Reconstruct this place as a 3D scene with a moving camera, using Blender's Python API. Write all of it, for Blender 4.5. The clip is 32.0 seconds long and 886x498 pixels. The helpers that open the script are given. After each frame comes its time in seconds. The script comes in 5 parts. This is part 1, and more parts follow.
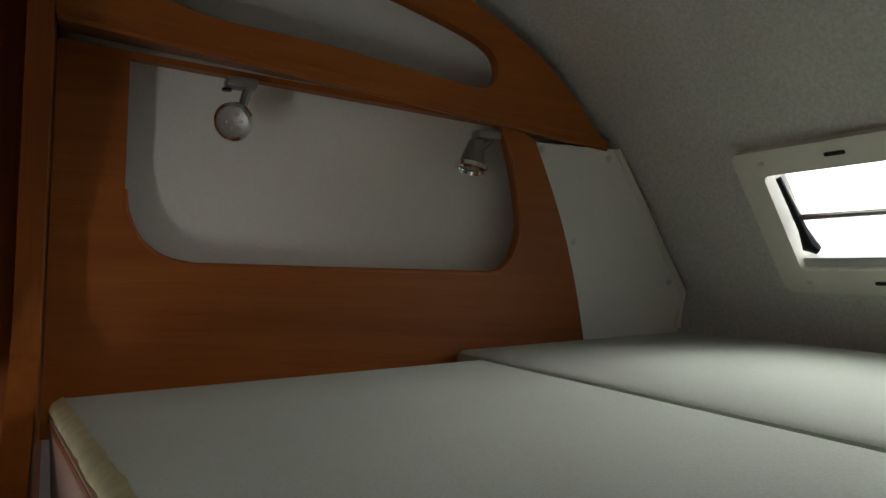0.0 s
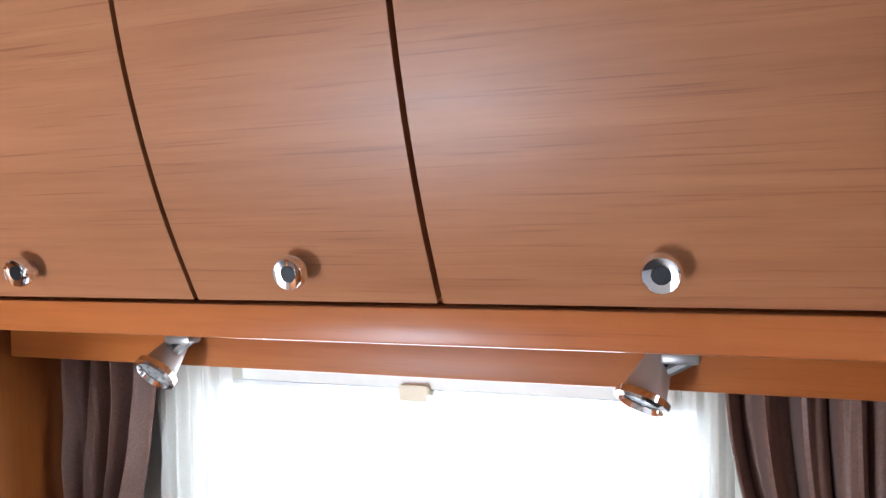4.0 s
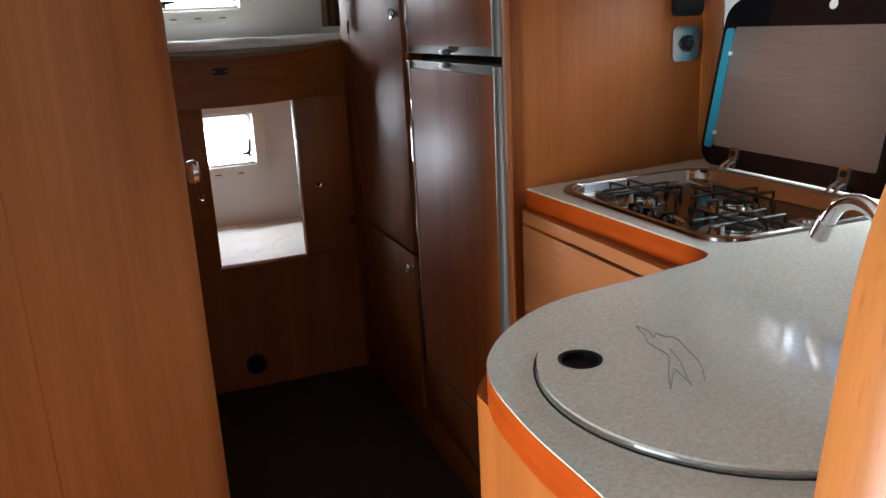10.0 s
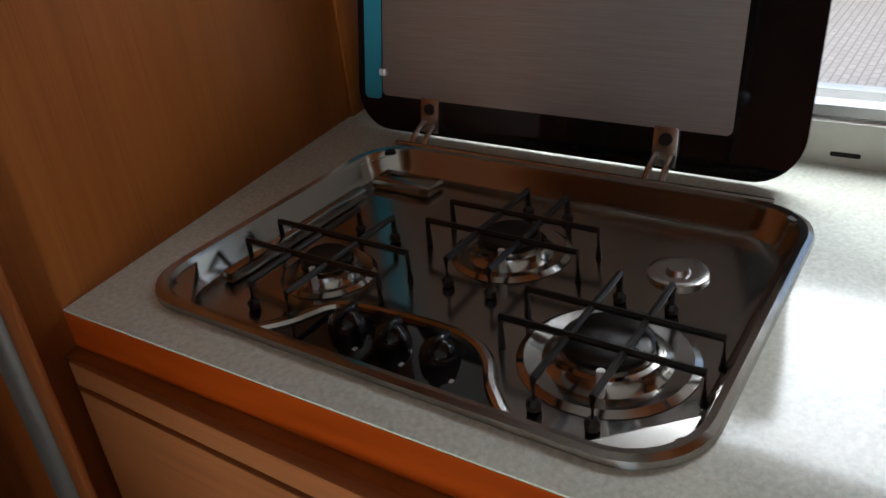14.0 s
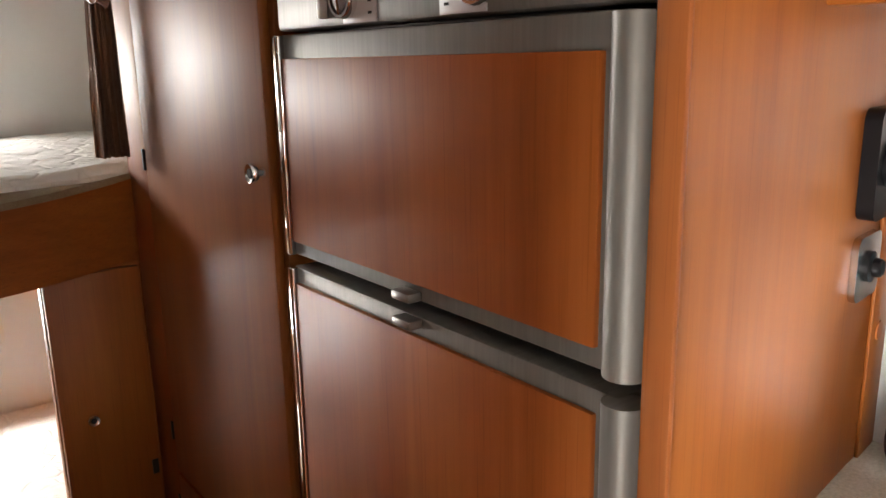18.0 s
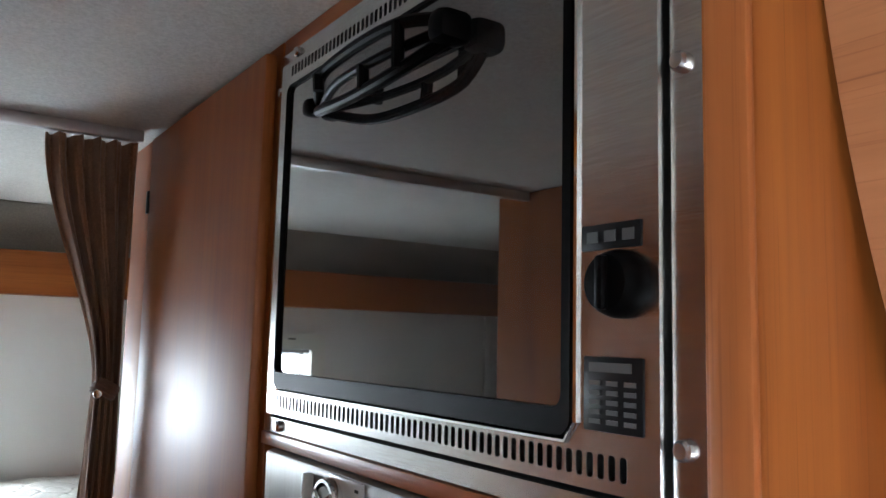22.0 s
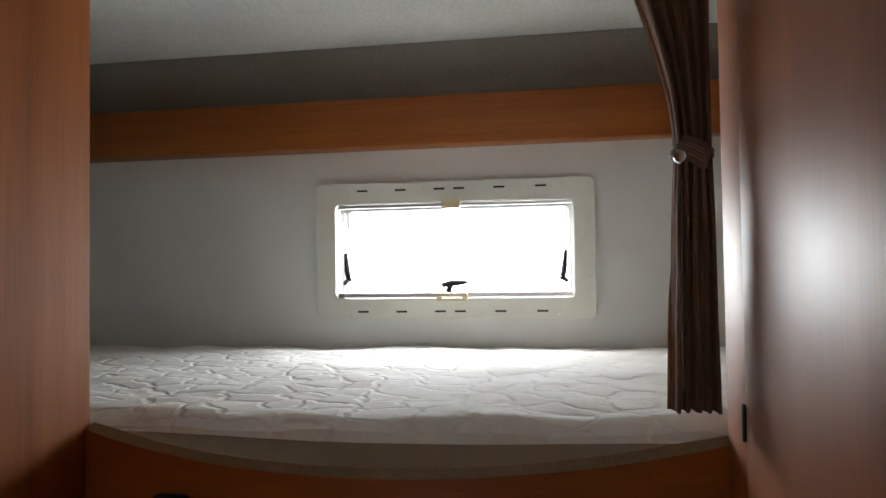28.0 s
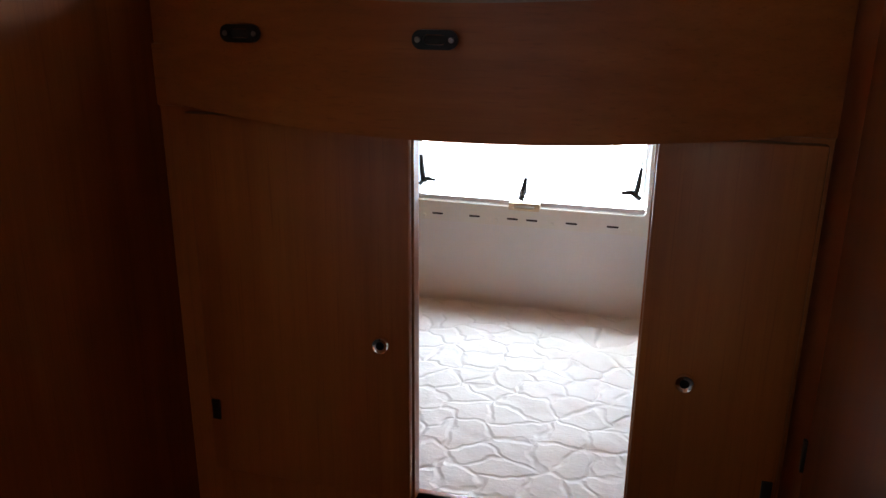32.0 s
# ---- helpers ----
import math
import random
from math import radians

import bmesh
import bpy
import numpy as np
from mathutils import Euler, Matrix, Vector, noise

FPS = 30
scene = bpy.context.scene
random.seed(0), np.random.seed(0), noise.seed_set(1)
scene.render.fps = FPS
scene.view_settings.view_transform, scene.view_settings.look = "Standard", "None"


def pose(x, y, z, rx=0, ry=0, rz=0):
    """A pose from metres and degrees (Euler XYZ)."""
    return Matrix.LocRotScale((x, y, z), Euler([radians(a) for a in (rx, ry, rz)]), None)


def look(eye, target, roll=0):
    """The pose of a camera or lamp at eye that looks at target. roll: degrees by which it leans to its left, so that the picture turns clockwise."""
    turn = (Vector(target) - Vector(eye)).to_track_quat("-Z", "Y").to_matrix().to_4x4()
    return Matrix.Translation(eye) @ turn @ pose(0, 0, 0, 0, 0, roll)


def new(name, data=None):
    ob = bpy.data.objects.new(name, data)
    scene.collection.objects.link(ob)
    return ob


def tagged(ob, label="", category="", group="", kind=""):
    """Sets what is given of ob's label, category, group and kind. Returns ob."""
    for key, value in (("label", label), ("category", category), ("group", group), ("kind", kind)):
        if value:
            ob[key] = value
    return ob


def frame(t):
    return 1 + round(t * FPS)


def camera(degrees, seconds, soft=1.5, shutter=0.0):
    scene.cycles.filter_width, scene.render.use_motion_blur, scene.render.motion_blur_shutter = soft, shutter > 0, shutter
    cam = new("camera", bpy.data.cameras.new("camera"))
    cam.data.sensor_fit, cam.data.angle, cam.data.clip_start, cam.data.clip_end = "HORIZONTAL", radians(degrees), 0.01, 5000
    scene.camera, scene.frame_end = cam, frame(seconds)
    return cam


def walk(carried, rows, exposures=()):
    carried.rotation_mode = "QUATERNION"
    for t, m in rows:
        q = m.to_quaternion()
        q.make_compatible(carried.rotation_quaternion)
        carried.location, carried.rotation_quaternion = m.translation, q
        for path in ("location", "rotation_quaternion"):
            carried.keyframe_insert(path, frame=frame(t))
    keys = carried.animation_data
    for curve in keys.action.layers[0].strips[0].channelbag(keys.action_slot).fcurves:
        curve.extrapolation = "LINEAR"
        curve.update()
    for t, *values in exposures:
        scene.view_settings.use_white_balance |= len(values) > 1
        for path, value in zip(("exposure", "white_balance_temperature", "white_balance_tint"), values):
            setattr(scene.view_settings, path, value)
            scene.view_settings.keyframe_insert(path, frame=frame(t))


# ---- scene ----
cam = camera(58.4, 32.0)
PATH = [
    (0, (0.037, -2.374, 1.592), (1.851, -3.214, 1.662), 1.6),
    (0.5, (0.048, -2.367, 1.58), (1.924, -3.056, 1.66), 1.1),
    (1, (0.061, -2.377, 1.598), (1.992, -2.898, 1.63), 1.0),
    (1.5, (0.1, -2.349, 1.581), (2.059, -2.749, 1.631), 0.5),
    (2, (0.147, -2.289, 1.565), (2.123, -2.593, 1.632), 0.3),
    (2.5, (0.173, -2.224, 1.557), (2.165, -2.392, 1.625), 0.3),
    (3, (0.193, -2.182, 1.568), (2.192, -2.112, 1.582), 0.2),
    (3.5, (0.2, -2.151, 1.57), (2.164, -1.776, 1.543), -0.5),
    (4, (0.209, -2.115, 1.566), (2.082, -1.417, 1.501), -1.2),
    (4.5, (0.167, -2.061, 1.548), (1.913, -1.09, 1.467), -1.3),
    (6.5, (0.157, -1.974, 1.41), (0.795, -0.096, 1.155), 0.2),
    (7, (0.113, -1.983, 1.393), (0.622, -0.074, 1.084), 0.1),
    (7.5, (0.059, -1.961, 1.393), (0.503, -0.044, 1.038), -0.9),
    (8, (0.013, -1.88, 1.377), (0.447, 0.034, 0.992), 0.1),
    (8.5, (-0.04, -1.756, 1.354), (0.424, 0.149, 0.96), 1.1),
    (9, (-0.053, -1.606, 1.329), (0.432, 0.293, 0.932), 1.2),
    (9.5, (-0.012, -1.448, 1.276), (0.517, 0.43, 0.84), -0.7),
    (10, (0.034, -1.291, 1.216), (0.714, 0.508, 0.67), -2.9),
    (10.5, (0.04, -1.199, 1.217), (0.926, 0.472, 0.565), -5.2),
    (11, (0.104, -1.092, 1.204), (1.157, 0.464, 0.519), -5.2),
    (11.5, (0.194, -0.983, 1.21), (1.376, 0.462, 0.493), -4.6),
    (12, (0.259, -0.878, 1.221), (1.558, 0.442, 0.467), -4.6),
    (12.5, (0.312, -0.743, 1.219), (1.721, 0.426, 0.414), -4.5),
    (13, (0.358, -0.631, 1.231), (1.81, 0.417, 0.339), -4.7),
    (13.5, (0.412, -0.57, 1.225), (1.859, 0.433, 0.275), -5.4),
    (15.5, (0.478, -0.455, 1.224), (1.689, 0.843, 0.303), -5.9),
    (16, (0.407, -0.392, 1.232), (1.537, 1.01, 0.363), -4.4),
    (16.5, (0.333, -0.346, 1.265), (1.441, 1.137, 0.509), -3.0),
    (17, (0.275, -0.319, 1.31), (1.407, 1.194, 0.656), -1.9),
    (17.5, (0.26, -0.301, 1.333), (1.423, 1.232, 0.788), -1.2),
    (18, (0.254, -0.29, 1.376), (1.431, 1.259, 0.911), -1.1),
    (18.5, (0.27, -0.27, 1.415), (1.443, 1.304, 1.035), -0.8),
    (19, (0.299, -0.248, 1.445), (1.455, 1.36, 1.169), -0.2),
    (19.5, (0.325, -0.229, 1.474), (1.457, 1.411, 1.298), -0.1),
    (20, (0.333, -0.219, 1.501), (1.461, 1.43, 1.428), -0.4),
    (20.5, (0.345, -0.209, 1.527), (1.465, 1.448, 1.557), -0.5),
    (21, (0.361, -0.204, 1.552), (1.465, 1.46, 1.661), -0.5),
    (21.5, (0.363, -0.204, 1.568), (1.469, 1.454, 1.738), 0.3),
    (22, (0.369, -0.2, 1.573), (1.473, 1.452, 1.8), 1.4),
    (22.5, (0.369, -0.199, 1.58), (1.472, 1.454, 1.805), 1.5),
    (23, (0.371, -0.197, 1.579), (1.467, 1.461, 1.807), 1.7),
    (23.5, (0.375, -0.194, 1.576), (1.441, 1.483, 1.804), 1.7),
    (24, (0.38, -0.189, 1.574), (1.386, 1.527, 1.778), 1.4),
    (24.5, (0.411, -0.167, 1.568), (1.291, 1.623, 1.72), 0.5),
    (26.5, (0.435, 0.128, 1.399), (0.805, 2.091, 1.496), -0.1),
    (27, (0.482, 0.192, 1.389), (0.574, 2.187, 1.496), 0.2),
    (27.5, (0.512, 0.256, 1.378), (0.355, 2.248, 1.462), -0.6),
    (28, (0.521, 0.286, 1.366), (0.167, 2.253, 1.43), -0.8),
    (28.5, (0.525, 0.308, 1.349), (0.041, 2.248, 1.393), -0.9),
    (29, (0.522, 0.328, 1.332), (-0.034, 2.249, 1.353), -0.8),
    (29.5, (0.517, 0.353, 1.313), (-0.073, 2.263, 1.272), -0.8),
    (30, (0.507, 0.383, 1.274), (-0.111, 2.278, 1.113), -0.4),
    (30.5, (0.507, 0.388, 1.245), (-0.134, 2.253, 0.909), -1.1),
    (31, (0.503, 0.376, 1.216), (-0.131, 2.227, 0.801), -0.7),
    (31.5, (0.486, 0.351, 1.191), (-0.08, 2.208, 0.712), 0.1),
    (32, (0.493, 0.326, 1.162), (0.006, 2.163, 0.54), 0.5),
]
EXPOSURES = [
    (0, 0.05, 6900, 10), (0.5, 0.55, 7100, 10), (1, 1.2, 7000, 14), (2, 2.2, 7000, 20), (3, 2.25, 6500, 16),
    (4.5, 2.35, 5350, 9), (6.5, 1.5, 6250, 10), (9, 1.75, 6300, 8), (10.5, 1.6, 6000, 10), (12, 1.3, 5950, 10),
    (13, 0.4, 6000, 10), (13.5, 0.4, 6100, 10), (15.5, 2.05, 7500, 16), (16, 2.3, 7400, 18), (17, 2.85, 7300, 17),
    (19, 2.6, 6600, 10), (20, 2.5, 5800, 7), (22, 2.75, 5800, 6), (23, 3.05, 5750, 5), (24.5, 3.05, 5650, 6),
    (26.5, 2.3, 6200, 10), (27, 2.3, 6200, 10), (28, 1.95, 6500, 10), (29, 2.05, 6300, 8), (31, 2.0, 5900, 7),
    (32, 1.9, 5850, 7),
]
walk(cam, [(t, look(eye, target, roll)) for t, eye, target, roll in PATH], EXPOSURES)

# ---- light ----
world = bpy.data.worlds.new("overcast_sky")
scene.world = world
world.use_nodes = True
wn = world.node_tree
sky = wn.nodes.new("ShaderNodeTexSky")
sky.sky_type, sky.sun_disc = "NISHITA", False
sky.sun_elevation, sky.sun_rotation = radians(47), radians(299)
sky.air_density, sky.dust_density = 1.0, 4.0
wn.links.new(sky.outputs[0], wn.nodes["Background"].inputs[0])
wn.nodes["Background"].inputs[1].default_value = 0.15
sun = new("sun", bpy.data.lights.new("sun", "SUN"))
sun.data.energy, sun.data.angle, sun.data.color = 1.5, radians(20), (1, 0.96, 0.9)
sun.matrix_world = look((-18, 10, 22), (0, 0, 0))


def daylight(x, y, z, rx, ry, rz, w, h, watts):
    """Skylight entering through one opening."""
    lamp = new("window_daylight", bpy.data.lights.new("window_daylight", "AREA"))
    lamp.data.shape, lamp.data.size, lamp.data.size_y = "RECTANGLE", w, h
    lamp.data.energy, lamp.data.color = watts, (0.93, 0.97, 1.0)
    lamp.matrix_world = pose(x, y, z, rx, ry, rz)
    return lamp


daylight(0.21, 2.19, 1.42, -52, 0, 0, 0.56, 0.24, 1.55)      # upper bunk window
daylight(0.21, 2.19, 0.78, -58, 0, 0, 0.54, 0.22, 2.3)       # lower bunk window
daylight(1.64, -0.335, 1.66, 0, 48, 0, 0.62, 0.80, 9.5)      # sky above the kitchen window
daylight(1.292, -1.72, 1.10, 0, 90, 0, 0.58, 0.82, 2.2)      # dinette window
daylight(0.46, -3.264, 1.703, 58, 0, 0, 0.72, 0.19, 1.35).data.spread = radians(105)  # front window of the alcove
daylight(-1.24, -1.07, 0.50, 0, -90, 40, 0.78, 0.38, 20.5)     # entrance door
daylight(0.1, -3.62, 0.95, 78, 0, 0, 1.5, 0.6, 0.4)         # windscreen of the cab


# ---- materials ----
def mat(name, color, rough=0.5, metal=0.0, **more):
    m = bpy.data.materials.new(name)
    m.use_nodes = True
    b = m.node_tree.nodes["Principled BSDF"]
    b.inputs["Base Color"].default_value = (*color, 1)
    b.inputs["Roughness"].default_value = rough
    b.inputs["Metallic"].default_value = metal
    for k, v in more.items():
        b.inputs[k.replace("_", " ")].default_value = v
    return m


def nodes(m):
    t = m.node_tree
    return t, t.nodes["Principled BSDF"], t.links.new


def coords(t, scale, turn=(0, 0, 0)):
    c = t.nodes.new("ShaderNodeTexCoord")
    mp = t.nodes.new("ShaderNodeMapping")
    mp.inputs["Scale"].default_value = scale
    mp.inputs["Rotation"].default_value = [radians(a) for a in turn]
    t.links.new(c.outputs["Object"], mp.inputs["Vector"])
    return mp.outputs["Vector"]


def noise_tex(t, vec, scale, detail=4, rough=0.5, distort=0.0):
    n = t.nodes.new("ShaderNodeTexNoise")
    n.inputs["Scale"].default_value, n.inputs["Detail"].default_value = scale, detail
    n.inputs["Roughness"].default_value, n.inputs["Distortion"].default_value = rough, distort
    t.links.new(vec, n.inputs["Vector"])
    return n.outputs["Fac"]


def ramp(t, fac, stops):
    r = t.nodes.new("ShaderNodeValToRGB")
    e = r.color_ramp.elements
    while len(e) < len(stops):
        e.new(0.5)
    for k, (p, c) in zip(e, stops):
        k.position, k.color = p, (*c, 1)
    t.links.new(fac, r.inputs["Fac"])
    return r.outputs["Color"]


def bump(t, b, fac, strength, dist=0.001):
    n = t.nodes.new("ShaderNodeBump")
    n.inputs["Strength"].default_value, n.inputs["Distance"].default_value = strength, dist
    t.links.new(fac, n.inputs["Height"])
    t.links.new(n.outputs["Normal"], b.inputs["Normal"])


def mix(t, a, b, fac, mode="MIX"):
    n = t.nodes.new("ShaderNodeMix")
    n.data_type, n.blend_type = "RGBA", mode
    for s, v in (("A", a), ("B", b)):
        sock = [i for i in n.inputs if i.name == s and i.type == "RGBA"][0]
        if hasattr(v, "links"):
            t.links.new(v, sock)
        else:
            sock.default_value = (*v, 1)
    f = [i for i in n.inputs if i.name == "Factor" and i.type == "VALUE"][0]
    if hasattr(fac, "links"):
        t.links.new(fac, f)
    else:
        f.default_value = fac
    return [o for o in n.outputs if o.type == "RGBA"][0]


def wood(name, grain, dark, mid, light, rough=0.42, coat=0.03, gleam=0.28, pored=0.38):
    """Satin cherry laminate, the grain along one axis."""
    m = mat(name, mid, rough, Specular_IOR_Level=gleam)
    t, b, link = nodes(m)
    s = [22.0, 22.0, 22.0]
    s["xyz".index(grain)] = 1.1
    v = coords(t, s)
    broad = noise_tex(t, v, 0.55, 3, 0.55, 0.6)
    fine = noise_tex(t, v, 4.0, 6, 0.65, 0.2)
    c1 = ramp(t, broad, [(0.28, dark), (0.5, mid), (0.75, light)])
    c2 = ramp(t, fine, [(0.3, [k * 0.72 for k in mid]), (0.55, mid), (0.8, light)])
    c = mix(t, c1, c2, 0.45)
    s2 = [190.0, 190.0, 190.0]
    s2["xyz".index(grain)] = 3.0
    pores = noise_tex(t, coords(t, s2), 2.2, 2, 0.5)
    c = mix(t, c, ramp(t, pores, [(0.25, (0.5, 0.42, 0.36)), (0.42, (1, 1, 1))]), pored, "MULTIPLY")
    link(c, b.inputs["Base Color"])
    r = t.nodes.new("ShaderNodeMapRange")
    r.inputs["To Min"].default_value, r.inputs["To Max"].default_value = rough - 0.05, rough + 0.09
    link(fine, r.inputs["Value"])
    link(r.outputs[0], b.inputs["Roughness"])
    b.inputs["Coat Weight"].default_value, b.inputs["Coat Roughness"].default_value = coat, 0.34
    bump(t, b, pores, 0.12, 0.0004)
    return m


CHERRY = ((0.205, 0.053, 0.009), (0.31, 0.091, 0.016), (0.39, 0.134, 0.027))
wood_z = wood("cherry_upright_grain", "z", *CHERRY)
wood_y = wood("cherry_level_grain_y", "y", *CHERRY)
wood_x = wood("cherry_level_grain_x", "x", *CHERRY)
trim_z = wood("cherry_trim_upright", "z", (0.26, 0.075, 0.018), (0.34, 0.10, 0.024), (0.40, 0.135, 0.035), 0.48)
trim_y = wood("cherry_trim_level", "y", (0.26, 0.075, 0.018), (0.34, 0.10, 0.024), (0.40, 0.135, 0.035), 0.3)
# cupboard doors: cherry paled, with the haze of glare put into the colour
cup_y = wood("hazed_cherry_level_grain", "y", (0.215, 0.080, 0.029), (0.30, 0.119, 0.047), (0.37, 0.163, 0.070), 0.38, 0.08, 0.28, 0.6)
drawer_y = wood("drawer_front_wood", "y", (0.225, 0.070, 0.020), (0.32, 0.107, 0.033), (0.395, 0.149, 0.052), 0.38, 0.08, 0.28, 0.4)
red_z = wood("fridge_panel_wood", "z", (0.25, 0.060, 0.012), (0.34, 0.090, 0.019), (0.41, 0.128, 0.031), 0.42, 0.0, 0.15)
gloss_z = wood("glossy_cherry_upright", "z", (0.22, 0.060, 0.011), (0.32, 0.097, 0.018), (0.40, 0.142, 0.031), 0.43, 0.0, 0.33)
orange = mat("orange_edge_band", (0.55, 0.14, 0.012), 0.3)
t, b, link = nodes(orange)
link(ramp(t, noise_tex(t, coords(t, (3, 3, 30)), 3), [(0.3, (0.27, 0.036, 0.002)), (0.7, (0.36, 0.055, 0.004))]), b.inputs["Base Color"])


def speckled(name, a, c, scale, rough, strength=0.3, dist=0.0006, coat=0.0):
    m = mat(name, a, rough)
    t, b, link = nodes(m)
    f = noise_tex(t, coords(t, (1, 1, 1)), scale, 5, 0.65)
    big = noise_tex(t, coords(t, (1, 1, 1)), 5, 3)
    col = mix(t, ramp(t, f, [(0.35, a), (0.65, c)]), ramp(t, big, [(0.3, (0.93, 0.93, 0.93)), (0.7, (1, 1, 1))]), 1.0, "MULTIPLY")
    link(col, b.inputs["Base Color"])
    b.inputs["Coat Weight"].default_value = coat
    bump(t, b, f, strength, dist)
    return m


corner_wood = wood("pale_corner_wood", "z", (0.29, 0.105, 0.026), (0.38, 0.145, 0.040), (0.46, 0.19, 0.058), 0.4)
bath_z = wood("washroom_wood", "z", (0.24, 0.073, 0.016), (0.335, 0.116, 0.028), (0.42, 0.166, 0.046), pored=0.25)
# front wall: washroom wood again, the daylight on it put into the colour
bath_lit = wood("washroom_front_lit_wood", "z", (0.27, 0.094, 0.024), (0.37, 0.142, 0.040), (0.45, 0.192, 0.060), pored=0.25)
dull_z = wood("matt_cherry_upright", "z", *CHERRY, 0.66, 0.0, 0.12)
wall_vinyl = speckled("white_wall_covering", (0.68, 0.68, 0.65), (0.76, 0.76, 0.73), 420, 0.6, 0.35)
ceiling_felt = speckled("ceiling_covering", (0.54, 0.54, 0.51), (0.69, 0.69, 0.655), 200, 0.8, 0.8, 0.003)
niche_white = speckled("niche_lining", (0.72, 0.71, 0.67), (0.78, 0.77, 0.74), 300, 0.65, 0.2)
stone_top = speckled("speckled_worktop", (0.545, 0.565, 0.485), (0.73, 0.745, 0.66), 240, 0.09, 0.10, 0.0006, 0.3)
window_plastic = speckled("cream_window_plastic", (0.70, 0.69, 0.61), (0.73, 0.72, 0.64), 60, 0.42, 0.03)
catch_plastic = mat("beige_catch_plastic", (0.62, 0.52, 0.33), 0.4)
floor_vinyl = speckled("dark_floor_covering", (0.022, 0.017, 0.013), (0.038, 0.029, 0.023), 30, 0.6, 0.3)
steel = mat("brushed_steel", (0.62, 0.61, 0.59), 0.24, 1.0)
t, b, link = nodes(steel)
sv = noise_tex(t, coords(t, (1, 6, 160)), 6, 3)
link(ramp(t, sv, [(0.3, (0.54, 0.53, 0.51)), (0.7, (0.68, 0.67, 0.65))]), b.inputs["Base Color"])
bump(t, b, sv, 0.05, 0.0003)
lid_steel = mat("satin_heat_plate", (0.50, 0.49, 0.475), 0.33, 0.85)
t, b, link = nodes(lid_steel)
lv0 = noise_tex(t, coords(t, (1, 3, 150)), 5, 3)
link(ramp(t, lv0, [(0.3, (0.47, 0.465, 0.45)), (0.7, (0.57, 0.565, 0.55))]), b.inputs["Base Color"])
hob_steel = mat("hob_steel", (0.46, 0.44, 0.41), 0.17, 1.0)
chrome = mat("chrome", (0.82, 0.82, 0.83), 0.07, 1.0)
satin_chrome = mat("satin_chrome", (0.62, 0.61, 0.6), 0.25, 1.0)
grey_metal = mat("grey_fridge_frame", (0.17, 0.16, 0.14), 0.46, 0.35)
t, b, link = nodes(grey_metal)
link(ramp(t, noise_tex(t, coords(t, (4, 60, 2)), 4), [(0.3, (0.15, 0.141, 0.123)), (0.7, (0.19, 0.178, 0.157))]), b.inputs["Base Color"])
lamp_silver = mat("silver_lamp_paint", (0.46, 0.43, 0.39), 0.38, 0.45)
lamp_metal = mat("grey_lamp_metal", (0.27, 0.26, 0.25), 0.35, 0.7)
black_glass = mat("black_glass", (0.006, 0.006, 0.007), 0.04)
oven_glass = mat("dark_oven_glass", (0.022, 0.022, 0.022), 0.02, 0.0, Coat_Weight=1.0, Coat_Roughness=0.02, IOR=2.4)
black_plastic = mat("black_plastic", (0.008, 0.008, 0.009), 0.36, 0.0, Specular_IOR_Level=0.22)
black_enamel = mat("black_door_enamel", (0.0015, 0.0015, 0.0016), 0.45, 0.0, Specular_IOR_Level=0.06)
black_iron = mat("black_enamelled_wire", (0.012, 0.011, 0.01), 0.35)
dark_gap = mat("dark_gap", (0.01, 0.008, 0.006), 0.8)
teal = mat("teal_film", (0.03, 0.27, 0.36), 0.3)
blue = mat("blue_sticker", (0.02, 0.10, 0.38), 0.35)
white = mat("white_print", (0.8, 0.8, 0.8), 0.4)
red = mat("red_print", (0.6, 0.03, 0.03), 0.4)
light_plate = mat("light_grey_plate", (0.55, 0.55, 0.54), 0.35)
print_grey = mat("engraved_line", (0.27, 0.26, 0.23), 0.5)
glass = mat("window_acrylic", (0.95, 0.97, 0.97), 0.02, 0.0, Transmission_Weight=1.0, IOR=1.05)
lens_glass = mat("lamp_lens", (0.30, 0.30, 0.28), 0.3, 0.2)
alu = mat("aluminium_profile", (0.6, 0.6, 0.6), 0.32, 0.9)
smoke = mat("smoked_cabinet_glass", (0.012, 0.009, 0.007), 0.06)


def cloth(name, a, c, scale=900, rough=0.9, sheen=0.4):
    m = speckled(name, a, c, scale, rough, 0.5, 0.0006)
    m.node_tree.nodes["Principled BSDF"].inputs["Sheen Weight"].default_value = sheen
    return m


suede = cloth("taupe_suede", (0.138, 0.074, 0.050), (0.20, 0.114, 0.080), 170, 0.9, 0.08)
suede_side = cloth("lighter_taupe_suede", (0.178, 0.100, 0.070), (0.24, 0.143, 0.104), 170, 0.9, 0.08)
for m in (suede, suede_side):      # brushed nap, and the shade of soft creases put into the colour
    t, b, link = nodes(m)
    nap = noise_tex(t, coords(t, (7, 7, 30), (0, 35, 0)), 2.2, 5, 0.6, 0.8)
    old = b.inputs["Base Color"].links[0].from_socket
    link(mix(t, old, ramp(t, nap, [(0.3, (0.74, 0.72, 0.70)), (0.7, (1.12, 1.10, 1.08))]), 1.0, "MULTIPLY"), b.inputs["Base Color"])
curtain_brown = cloth("brown_curtain_cloth", (0.19, 0.088, 0.042), (0.27, 0.132, 0.068), 260, 0.85, 0.05)
curtain_lining = cloth("cream_lining", (0.42, 0.35, 0.24), (0.5, 0.43, 0.32), 300)
